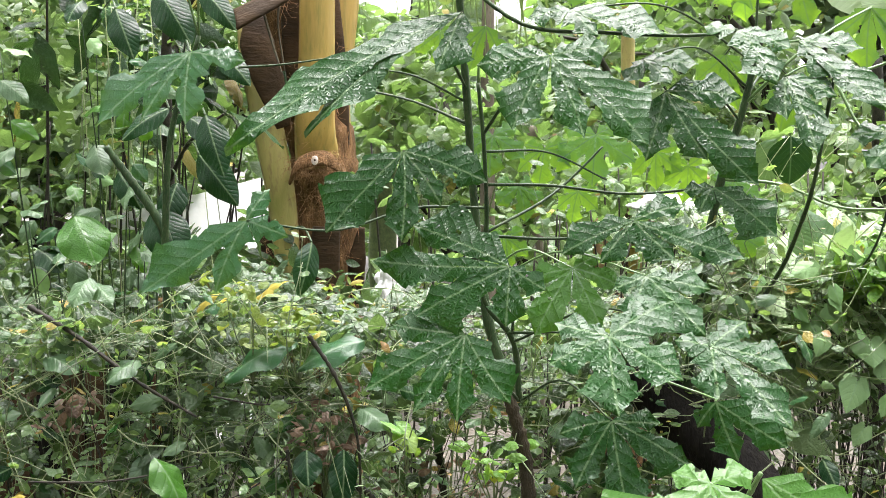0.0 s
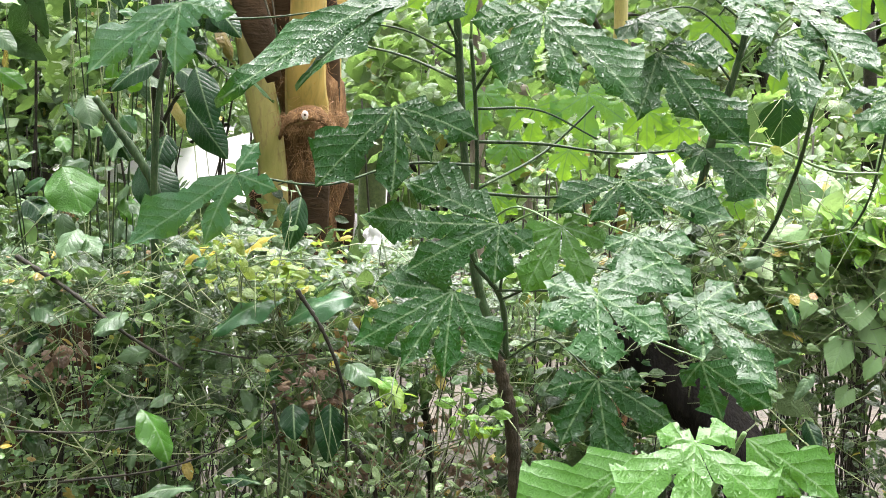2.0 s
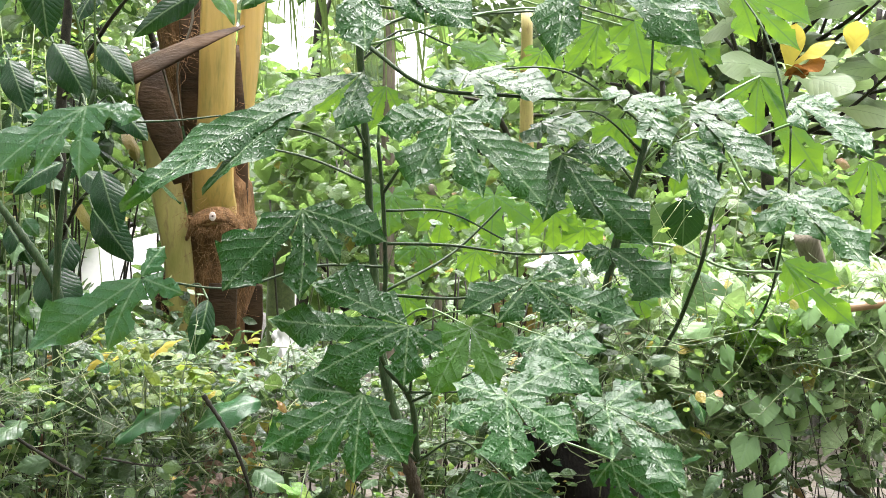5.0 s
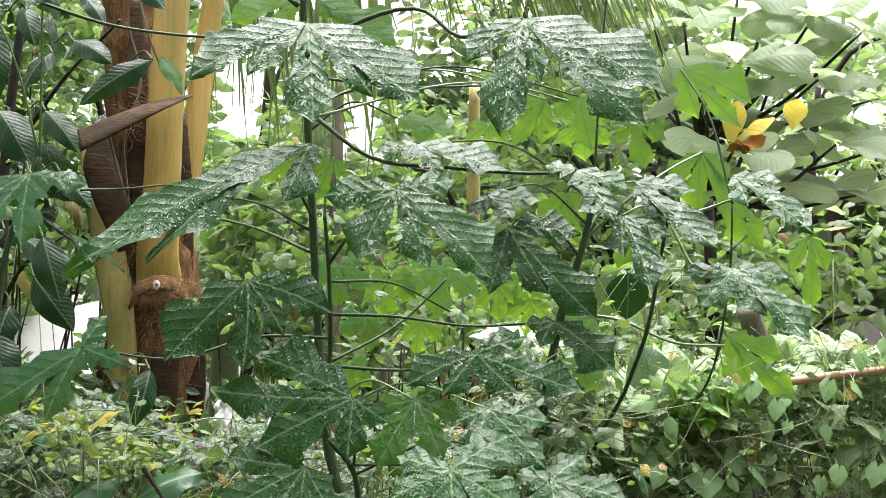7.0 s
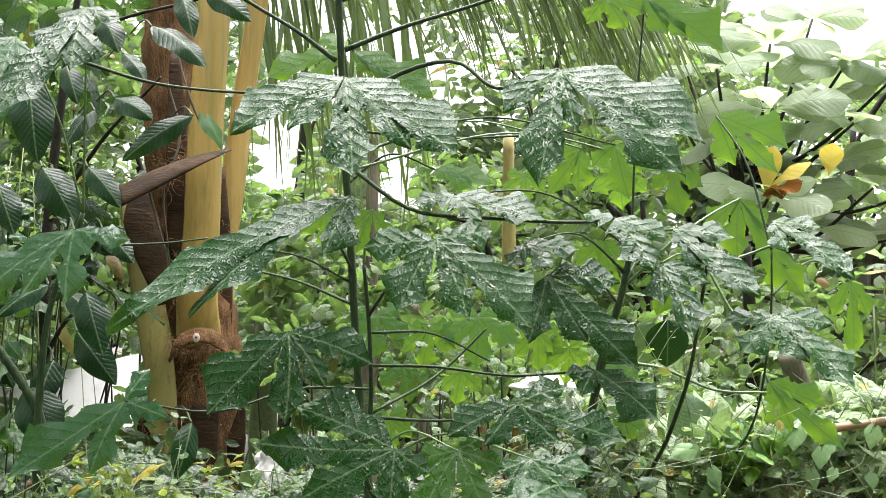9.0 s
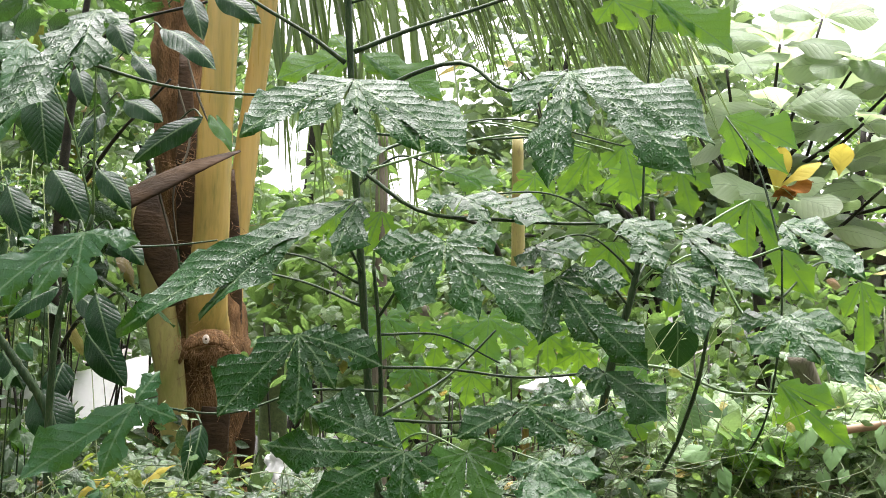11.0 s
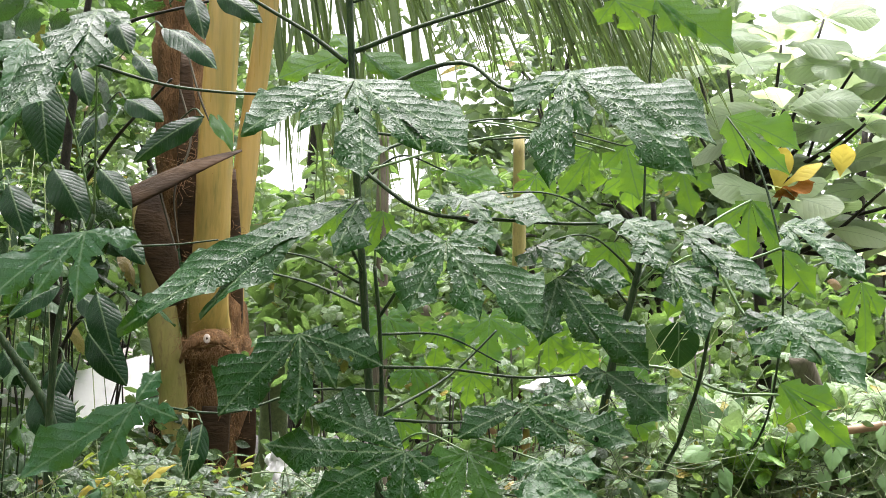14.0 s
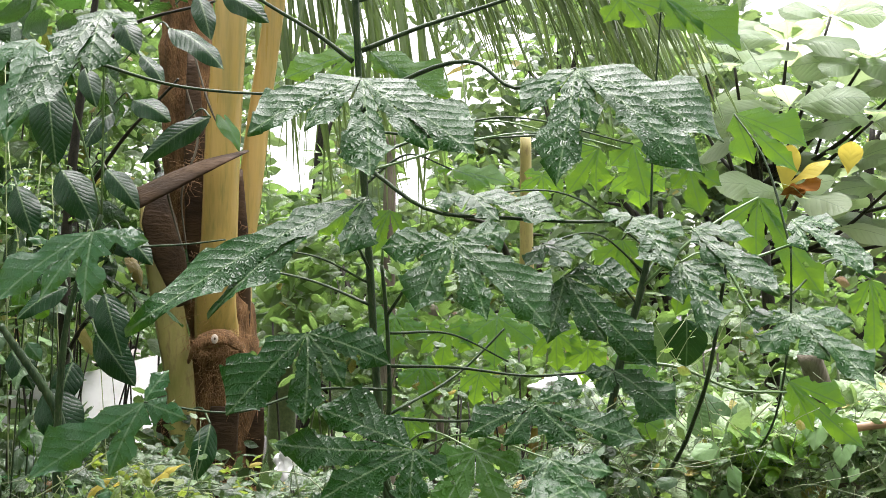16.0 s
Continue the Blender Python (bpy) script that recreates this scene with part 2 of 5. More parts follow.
TIN = rough_material("dull_tin_roof", (0.20, 0.19, 0.18), (0.30, 0.28, 0.26), (0.16, 0.10, 0.07), 4.0, 0.5, 0.003)
SCAR = rough_material("pale_cut_scar", (0.42, 0.36, 0.30), (0.55, 0.48, 0.42), (0.25, 0.18, 0.13), 50.0, 0.6, 0.002)


# ---- mesh helpers ----
def link_mesh(name, verts, faces, mat, parent=None, label="", uv=None, smooth=True):
    me = bpy.data.meshes.new(name)
    me.from_pydata(np.asarray(verts, float).tolist(), [], faces.tolist() if isinstance(faces, np.ndarray) else faces)
    if uv is not None:
        layer = me.uv_layers.new(name="UVMap")
        idx = np.empty(len(me.loops), np.int32)
        me.loops.foreach_get("vertex_index", idx)
        layer.data.foreach_set("uv", np.asarray(uv, np.float32)[idx].ravel())
    me.polygons.foreach_set("use_smooth", np.full(len(me.polygons), smooth))
    me.materials.append(mat)
    ob = new(name, me)
    if parent is not None:
        ob.parent = parent
    if label:
        ob["label"] = label
    return ob


def part(name, bm, material, parent, label=""):
    me = bpy.data.meshes.new(name)
    bm.to_mesh(me)
    bm.free()
    me.materials.append(material)
    ob = new(name, me)
    ob.parent = parent
    if label:
        ob["label"] = label
    return ob


def thing(name, label, category, group=""):
    return tagged(new(name), label, category, group)


def smooth_line(points, n=24):
    """A smooth line through points, however unevenly they are spaced."""
    p = np.asarray(points, float)
    if len(p) == 2:
        return p[0] + (p[1] - p[0]) * np.linspace(0, 1, max(3, n // 3))[:, None]
    seg = np.diff(p, axis=0)
    ln = np.linalg.norm(seg, axis=1, keepdims=True) + 1e-9
    way = seg / ln
    m = np.vstack([way[:1], (way[:-1] * ln[1:] + way[1:] * ln[:-1]) / (ln[:-1] + ln[1:]), way[-1:]])
    u = np.linspace(0, len(p) - 1, n)
    i = np.minimum(u.astype(int), len(p) - 2)
    f = (u - i)[:, None]
    return (2 * f ** 3 - 3 * f ** 2 + 1) * p[i] + (f ** 3 - 2 * f ** 2 + f) * ln[i] * m[i] + (3 * f ** 2 - 2 * f ** 3) * p[i + 1] + (f ** 3 - f ** 2) * ln[i] * m[i + 1]


def tube_mesh(points, radii, sides=7, n=24, knobs=0.0):
    """Vertices and faces of a tapering round stem along points; radii are spread evenly along it."""
    line = smooth_line(points, n)
    m = len(line)
    r = np.interp(np.linspace(0, 1, m), np.linspace(0, 1, len(radii)), radii)
    if knobs:
        r = r * (1 + knobs * np.sin(np.arange(m) * 2.4) * rng.random(m))
    t = np.gradient(line, axis=0)
    t /= np.linalg.norm(t, axis=1, keepdims=True) + 1e-12
    ref = np.array([0.31, 0.88, 0.36])
    a = np.cross(t, ref)
    a /= np.linalg.norm(a, axis=1, keepdims=True) + 1e-12
    b = np.cross(t, a)
    th = np.arange(sides) * 2 * np.pi / sides
    v = line[:, None] + r[:, None, None] * (a[:, None] * np.cos(th)[None, :, None] + b[:, None] * np.sin(th)[None, :, None])
    i, j = np.meshgrid(np.arange(m - 1), np.arange(sides), indexing="ij")
    k = (j + 1) % sides
    f = np.stack([i * sides + j, i * sides + k, (i + 1) * sides + k, (i + 1) * sides + j], -1).reshape(-1, 4).tolist()
    f += [list(range(sides))[::-1], [(m - 1) * sides + q for q in range(sides)]]
    return v.reshape(-1, 3), f


def tube(name, points, radii, mat, parent, label="", sides=7, n=24, knobs=0.0):
    v, f = tube_mesh(points, radii, sides, n, knobs)
    return link_mesh(name, v, f, mat, parent, label)


def many_tubes(name, lines, mat, parent=None, sides=4, n=10):
    """One mesh of many thin stems: lines are (points, radii)."""
    vs, fs, base = [], [], 0
    for pts, radii in lines:
        v, f = tube_mesh(pts, radii, sides, n)
        vs.append(v)
        fs += [[q + base for q in face] for face in f]
        base += len(v)
    return tagged(link_mesh(name, np.vstack(vs), fs, mat, parent), kind="stuff")


def place(v, base, tip, roll, face=0.15):
    """Carry a leaf from its own axes (y along, z its upper side) to base -> tip, upper side turned up, then rolled by degrees."""
    base, tip = np.asarray(base, float), np.asarray(tip, float)
    y = tip - base
    y = y / np.linalg.norm(y)
    z = np.array([0, -face, 1.0])
    z = z - y * (z @ y)
    z /= np.linalg.norm(z)
    x = np.cross(y, z)
    c, s = math.cos(radians(roll)), math.sin(radians(roll))
    x, z = c * x + s * z, c * z - s * x
    return base + v[:, :1] * x + v[:, 1:2] * y + v[:, 2:3] * z


STANDARD_LOBES = ((-108, 0.62), (-54, 0.88), (0, 1.0), (54, 0.88), (108, 0.62))


def lobe_side(s, length, half, bay, wide, phase):
    """Half-width of a lobe over the run s along its midrib: a sector up to the bay, a neck, a broad toothed middle, a sharp tip."""
    u = s / length
    sector = s * math.tan(half)
    body = length * wide * np.interp(u, (0.0, 0.36, 0.45, 0.54, 0.64, 0.74, 0.84, 0.93, 1.0), (0.70, 0.52, 0.50, 0.80, 1.0, 0.84, 0.48, 0.19, 0.0))
    past = np.clip((s - bay * 0.86) / (bay * 0.14), 0, 1)
    w = np.minimum(sector, body) * past * np.where(sector < body * 1.1, 0.80, 1.0) + sector * (1 - past)
    w = np.minimum(w, length * 0.46)
    saw = ((u * 3.4 + 0.5 * u * u + phase) % 1.0) ** 0.8
    return w * (1 + past * 0.24 * (0.42 - saw))


STEMS = {}


def palmate(plant, base, turn, tilt, lobes, mat=None, dome=0.12, holes=1, stalk=True):
    """A palmate leaf with toothed pointed lobes and rounded bays.
    turn: bearing its face looks to (0 is -y); tilt: how far its face looks up; lobes: (degrees from the down-slope, metres[, slimness])."""
    mat = mat or LOBED
    b = np.array(base, float)
    w, e = radians(turn), radians(tilt)
    h, up = np.array([math.sin(w), -math.cos(w), 0.0]), np.array([0.0, 0.0, 1.0])
    nrm, down = math.cos(e) * h + math.sin(e) * up, math.sin(e) * h - math.cos(e) * up
    side = np.cross(nrm, down)
    r = np.random.default_rng(int(abs(base[0] * 7919 + base[1] * 3001 + base[2] * 6007) * 100) % 2 ** 31)
    ns, nd = 56, 19
    vs, fs, us, start = [], [], [], 0
    for k, (deg, ln, *slim) in enumerate(lobes):
        a = radians(deg)
        near = []
        for q in (k - 1, k + 1):
            if 0 <= q < len(lobes):
                near.append((max(radians(abs(lobes[q][0] - deg)) / 2, 0.22), 0.47 * min(ln, lobes[q][1]) * r.uniform(0.85, 1.15)))
            else:
                near.append((0.75 * (slim[0] if slim else 1.0), 0.30 * ln))
        s = np.linspace(0, 1, ns) ** 0.92 * ln
        sides = [lobe_side(s, ln, min(hf, 0.95), bay, min(0.37, max(0.19, 0.72 * math.tan(min(hf, 0.6)))) * (slim[0] if slim else 1.0) * r.uniform(0.9, 1.1), r.random()) for hf, bay in near]
        ww = np.linspace(-1, 1, nd)
        S, W = np.meshgrid(s, ww, indexing="ij")
        d = np.where(W < 0, W * sides[0][:, None], W * sides[1][:, None])
        U = S / ln
        sway = r.uniform(-0.07, 0.07) * ln * U * (1 - U) * 4 * 0.5
        dx = d + sway
        run, across = S * math.cos(a) - dx * math.sin(a), S * math.sin(a) + dx * math.cos(a)
        far = np.hypot(run, across)
        turned = np.abs(d) / np.maximum(far, 1e-6)
        pitch = 0.026
        z = -dome * far * far / ln - 0.10 * far * turned ** 2 * (0.4 + U)
        z = z + 0.0008 * np.abs(np.sin((S - 1.0 * np.abs(d)) / pitch * np.pi)) * (1 - W ** 2) * np.clip(U * 4, 0, 1) * np.clip((1 - U) * 4, 0, 1)
        z = z + np.abs(W) ** 2 * np.clip((U - 0.25) * 2, 0, 1) * ln * 0.030 * np.sin(U * 14 + r.random() * 6 + np.sign(W) * 1.3)
        z = z + 0.0009 * (k % 2) * np.clip(U * 6, 0, 1)
        vs.append((b + run[..., None] * down + across[..., None] * side + z[..., None] * nrm).reshape(-1, 3))
        us.append(np.stack([S, d], -1).reshape(-1, 2))
        i, j = np.meshgrid(np.arange(ns - 1), np.arange(nd - 1), indexing="ij")
        q = np.stack([i * nd + j, i * nd + j + 1, (i + 1) * nd + j + 1, (i + 1) * nd + j], -1).reshape(-1, 4)
        keep = np.ones(len(q), bool)
        for _ in range(holes):
            if r.random() < 0.4:
                hi, hj, rad = r.integers(14, ns - 10), r.integers(3, nd - 4), r.uniform(0.6, 2.2)
                keep &= ((i.ravel() - hi) / 1.4) ** 2 + (j.ravel() - hj) ** 2 > rad
        fs.append(q[keep] + start)
        start += ns * nd
    if stalk and plant.name in STEMS:
        line = np.vstack(STEMS[plant.name])
        cost = np.linalg.norm(line - b, axis=1) + 0.6 * np.abs(line[:, 2] - (b[2] - 0.05))
        foot = line[int(np.argmin(cost))]
        mid = (foot + b) / 2 + np.array([0, 0, 0.035 + 0.06 * np.linalg.norm(foot - b)])
        petiole(plant, (tuple(foot), tuple(mid), tuple(b)), 0.0022, STEM_GREEN if r.random() < 0.5 else STEM_DARK)
    return link_mesh("leaf", np.vstack(vs), np.vstack(fs), mat, plant, "", np.vstack(us))


def blade_grid(length, width, shape="ellipse", droop=0.12, fold=0.25, wave=0.02, ns=18, nd=7, seed=0.0, rib=0.0, rib_pitch=0.014):
    u, w = np.linspace(0, 1, ns), np.linspace(-1, 1, nd)
    uu, ww = np.meshgrid(u, w, indexing="ij")
    if shape == "ellipse":
        half = np.sin(np.pi * u ** 0.85) ** 0.8
    elif shape == "obovate":
        half = np.sin(np.pi * np.clip(u, 0, 1) ** 1.7) ** 0.75
    elif shape == "heart":
        half = (1 - u) ** 0.8 * (0.72 + 0.28 * np.minimum(1, u / 0.2)) * (1 + 0.25 * np.sin(np.pi * u))
    else:
        half = np.clip(np.minimum(u * 12, 1.0), 0, 1) * (1 - u ** 2.2)
    half = np.maximum(half, 0.008)
    d = ww * half[:, None] * width / 2
    s = uu * length
    z = 4 * droop * length * uu * (1 - uu) - fold * np.abs(d) + wave * length * np.sin(uu * 13 + seed * 6 + np.sign(ww)) * ww ** 2
    if rib:
        z = z + rib * np.abs(np.sin((s - 0.8 * np.abs(d)) / rib_pitch * np.pi)) * (1 - ww ** 2)
    back = 0.24 * length * np.sin(np.pi * np.abs(ww) ** 0.9) * np.clip(1 - uu / 0.4, 0, 1) if shape == "heart" else 0
    v = np.stack([d, s - back, z], -1).reshape(-1, 3)
    i, j = np.meshgrid(np.arange(ns - 1), np.arange(nd - 1), indexing="ij")
    f = np.stack([i * nd + j, i * nd + j + 1, (i + 1) * nd + j + 1, (i + 1) * nd + j], -1).reshape(-1, 4)
    return v, f, np.stack([s, d], -1).reshape(-1, 2)


def blade(plant, base, tip, width, roll=0.0, mat=None, shape="ellipse", droop=0.12, fold=0.25, wave=0.02, rib=0.0, ns=22, nd=9, name="leaf", label="", face=0.15):
    """A single undivided leaf from base to tip."""
    length = float(np.linalg.norm(np.subtract(tip, base)))
    v, f, uv = blade_grid(length, width, shape, droop, fold, wave, ns, nd, float(abs(base[0] * 13.7 + base[2] * 5.1) % 1.0), rib)
    return link_mesh(name, place(v, base, tip, roll, face), f, mat or BROAD, plant, label, uv)


def leaf_mass(name, centres, size, shape, mat, parent=None, width=0.6, up=0.5, ns=4, nd=3, spread=0.35, hang=0.0, toward=0.0):
    """Many small leaves in one mesh, each turned its own way. up: how far their upper sides face the sky; hang: how far tips point down."""
    c = np.asarray(centres, float)
    n = len(c)
    tv, tf, tuv = blade_grid(1.0, width, shape, 0.10, 0.3, 0.03, ns, nd)
    y = rng.normal(size=(n, 3))
    y[:, 2] = y[:, 2] * 0.6 - hang
    y /= np.linalg.norm(y, axis=1, keepdims=True)
    z = rng.normal(size=(n, 3)) * (1 - up) + np.array([0, -toward, 1.0]) * up * 1.6
    z -= y * np.sum(z * y, 1, keepdims=True)
    z /= np.linalg.norm(z, axis=1, keepdims=True) + 1e-9
    x = np.cross(y, z)
    k = size * (1 + spread * rng.uniform(-1, 1.2, n))[:, None, None]
    v = c[:, None] + k * (tv[None, :, :1] * x[:, None] + tv[None, :, 1:2] * y[:, None] + tv[None, :, 2:] * z[:, None])
    f = (tf[None] + (np.arange(n) * len(tv))[:, None, None]).reshape(-1, 4)
    return tagged(link_mesh(name, v.reshape(-1, 3), f, mat, parent, "", np.tile(tuv, (n, 1)) * 0.06), kind="stuff")


def clumps(centres, radius, per, flat=0.8):
    """Points gathered round centres, denser towards their rims."""
    c = np.repeat(np.asarray(centres, float), per, axis=0)
    d = rng.normal(size=c.shape)
    d /= np.linalg.norm(d, axis=1, keepdims=True)
    d[:, 2] *= flat
    return c + d * radius * rng.uniform(0.35, 1.0, (len(c), 1)) ** 0.6


def petiole(plant, points, thick=0.0032, mat=None, name="petiole"):
    return tube(name, points, [thick * 1.35, thick, thick * 0.9], mat or STEM_GREEN, plant, sides=6, n=18)


# ---- ground ----
def ground_sheet():
    n = 90
    edge = np.concatenate([-np.geomspace(800, 12, 14), np.linspace(-11, 11, n), np.geomspace(12, 800, 14)])
    X, Y = np.meshgrid(edge, edge + 3.0, indexing="ij")
    Z = 0.05 * np.sin(X * 1.7 + 0.6 * Y) * np.sin(Y * 1.3) + 0.03 * np.sin(X * 5.1) * np.sin(Y * 4.3 + X)
    Z = np.where(np.hypot(X, Y - 3) < 12, Z, 0.0)
    m = len(edge)
    i, j = np.meshgrid(np.arange(m - 1), np.arange(m - 1), indexing="ij")
    f = np.stack([i * m + j, (i + 1) * m + j, (i + 1) * m + j + 1, i * m + j + 1], -1).reshape(-1, 4)
    ob = link_mesh("ground", np.stack([X, Y, Z], -1).reshape(-1, 3), f, EARTH)
    tagged(ob, "damp brown earth under the plants", "ground", kind="structure")


ground_sheet()


# ---- far belt: trees, low white wall, shed ----
def clearing(x, y, z):
    """Where the far canopy is open to the sky: bearings and heights seen from the path's end."""
    b, e = x / y, (z - 1.5) / y
    a = (abs(b + 0.026) < 0.018) & (e > 0.112) & (e < 0.168)
    c = (abs(b + 0.125) < 0.021) & (e > 0.125) & (e < 0.19)
    d = (b > 0.27) & (e > 0.235)
    return a | c | d


def tree(name, label, x, y, height, spread, mat, count, leaf=0.16, seed=1, low=0.25, group="", open_sky=True):
    r = np.random.default_rng(seed)
    t = thing(name, label, "tree", group)
    top = np.array([x + r.uniform(-0.3, 0.3), y, height * 0.8])
    if open_sky and clearing(top[0], y, 1.5 + 0.12 * y):
        top[2] = min(top[2], 1.5 + 0.09 * y)
    tube("trunk", [(x, y, -0.05), (x + 0.1, y, height * 0.35), tuple(top)], [0.03 * height * 0.5 + 0.03, 0.02 * height * 0.5 + 0.02, 0.02], TWIG, t, sides=8)
    heads = []
    for k in range(9):
        z = height * r.uniform(low, 0.9)
        a = r.uniform(0, 2 * math.pi)
        p = np.array([x + math.cos(a) * spread * r.uniform(0.4, 1), y + math.sin(a) * spread * r.uniform(0.4, 1), z + 0.1 * height])
        line = [(x + 0.08, y, z * 0.8), tuple((p + np.array([x, y, z])) / 2 + np.array([0, 0, 0.1])), tuple(p)]
        if not (open_sky and any(clearing(*q) for q in smooth_line(line, 8))):
            tube("limb", line, [0.035, 0.02, 0.008], TWIG, t, sides=5, n=10)
        heads.append(p)
    heads = np.array(heads)
    c = np.repeat(heads, 6, axis=0) + r.normal(size=(len(heads) * 6, 3)) * np.array([spread * 0.4, spread * 0.3, height * 0.13])
    pts = clumps(c, 0.30 * spread, max(4, count // len(c)))
    pts = pts[pts[:, 2] > 0.05]
    if open_sky:
        pts = pts[~clearing(pts[:, 0], pts[:, 1], pts[:, 2])]
    leaf_mass("crown", pts, leaf, "ellipse", mat, t, 0.5, 0.45, hang=0.3)
    return t


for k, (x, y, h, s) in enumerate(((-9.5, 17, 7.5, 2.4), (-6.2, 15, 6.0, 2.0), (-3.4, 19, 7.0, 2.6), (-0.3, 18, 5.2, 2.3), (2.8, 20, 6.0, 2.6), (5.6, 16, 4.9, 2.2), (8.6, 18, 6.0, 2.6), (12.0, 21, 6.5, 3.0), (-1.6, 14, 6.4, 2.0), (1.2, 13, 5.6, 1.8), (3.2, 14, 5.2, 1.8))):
    tree("tree", "distant tree with a pale green crown, haze put into its colour", x, y, h, s, FAR_GREEN, 3600, 0.22, 100 + k, 0.15, "distant trees")
# Tree ring added out of view, to darken reflections and low sky light.
for k in range(16):
    a = radians(130 + k * 15)
    tree("tree", "unseen dark leafy tree added round the camera to darken reflections", 9.5 * math.cos(a), 9.0 * math.sin(a), 5.4, 2.0, UNSEEN_LEAF, 4200, 0.32, 300 + k, 0.08, "trees round the yard", False)
for k, (x, y, h, s) in enumerate(((-3.4, 7.0, 4.8, 1.2), (-2.5, 7.8, 4.6, 1.1), (-4.4, 8.2, 5.2, 1.4))):
    tree("tree", "dark leafy tree behind the palm", x, y, h, s, CLIMBER, 4200, 0.11, 250 + k, 0.12, "thicket trees")
for k, (x, y, h, s, n) in enumerate(((-3.3, 7.6, 4.6, 1.2, 2600), (-2.1, 9.0, 3.6, 1.0, 2200), (-0.75, 9.5, 2.5, 0.9, 1800), (0.55, 9.0, 2.7, 0.9, 1800), (1.7, 9.6, 3.3, 1.1, 2400), (2.9, 8.8, 3.9, 1.2, 2600), (4.2, 10.0, 4.4, 1.3, 2600))):
    tree("tree", "young thicket tree with light green leaves", x, y, h, s, BACK_GREEN, n, 0.13, 200 + k, 0.08, "thicket trees")


def white_wall():
    """Low sloping white wall that stands in for a bright patch far behind the palm."""
    bm = bmesh.new()
    bmesh.ops.create_cube(bm, size=1.0, matrix=Matrix.Translation((-2.1, 6.4, 0.71)) @ Matrix.Diagonal((1.1, 0.14, 1.52, 1)))
    for v in bm.verts:
        # Top pushed back so that the face catches more sky light.
        if v.co.z > 1:
            v.co.y += 0.8
            v.co.z = 1.20 if v.co.x < -2.1 else v.co.z
    w = thing("bright_patch_wall", "low sloping white wall standing in for a bright patch behind the plants", "wall")
    w["kind"] = "structure"
    part("wall_face", bm, PLASTER, w)


white_wall()


def box(name, lo, hi, mat, parent, bevel=0.01, label=""):
    bm = bmesh.new()
    lo, hi = Vector(lo), Vector(hi)
    bmesh.ops.create_cube(bm, size=1.0, matrix=Matrix.Translation((lo + hi) / 2) @ Matrix.Diagonal((*(hi - lo), 1)))
    if bevel:
        bmesh.ops.bevel(bm, geom=bm.edges[:], offset=bevel, segments=1, affect="EDGES")
    return part(name, bm, mat, parent, label)


def shed():
    s = thing("shed", "small grey block shed with a dark open doorway and tin roof", "shed")
    box("wall", (3.55, 9.3, 0), (5.6, 9.45, 1.35), SHED_GREY, s)
    box("wall", (3.40, 9.3, 0), (3.55, 11.0, 2.1), SHED_GREY, s)
    box("wall", (5.6, 9.3, 0), (5.75, 11.0, 2.1), SHED_GREY, s)
    box("wall", (3.55, 10.85, 0), (5.6, 11.0, 2.1), SHED_GREY, s)
    for x in (3.42, 3.98, 4.70, 5.5):
        box("post", (x, 9.16, 0), (x + 0.13, 9.29, 2.12), OLD_WOOD, s)
    box("beam", (3.3, 9.14, 2.12), (5.8, 9.30, 2.24), OLD_WOOD, s)
    bm = bmesh.new()
    n = 60
    for i in range(n + 1):
        x = 3.1 + 2.9 * i / n
        z = 0.02 * math.sin(i * math.pi / 2)
        bm.verts.new((x, 8.8, 2.26 + z)), bm.verts.new((x, 11.2, 2.66 + z))
    bm.verts.ensure_lookup_table()
    for i in range(n):
        bm.faces.new([bm.verts[q] for q in (2 * i, 2 * i + 2, 2 * i + 3, 2 * i + 1)])
    bmesh.ops.solidify(bm, geom=bm.faces[:], thickness=0.006)
    part("roof", bm, TIN, s)


shed()


# ---- coconut palm ----
def strap(points, widths, thick, n=26, sides=12, twist=(0.25, -1.0, 0.1)):
    """A stout flattened petiole: a rounded lens section carried along points."""
    line = smooth_line(points, n)
    w = np.interp(np.linspace(0, 1, n), np.linspace(0, 1, len(widths)), widths)
    t = np.gradient(line, axis=0)
    t /= np.linalg.norm(t, axis=1, keepdims=True)
    face = np.array(twist, float)
    a = np.cross(t, face)
    a /= np.linalg.norm(a, axis=1, keepdims=True)
    b = np.cross(a, t)
    th = np.arange(sides) * 2 * np.pi / sides
    cx, cy = np.cos(th), np.sin(th)
    cy = np.where(cy > 0, cy, cy * 0.35)
    v = line[:, None] + (w[:, None, None] / 2) * (a[:, None] * cx[None, :, None] + thick * b[:, None] * cy[None, :, None])
    i, j = np.meshgrid(np.arange(n - 1), np.arange(sides), indexing="ij")
    k = (j + 1) % sides
    f = np.stack([i * sides + j, i * sides + k, (i + 1) * sides + k, (i + 1) * sides + j], -1).reshape(-1, 4).tolist()
    f += [list(range(sides))[::-1], [(n - 1) * sides + q for q in range(sides)]]
    return v.reshape(-1, 3), f


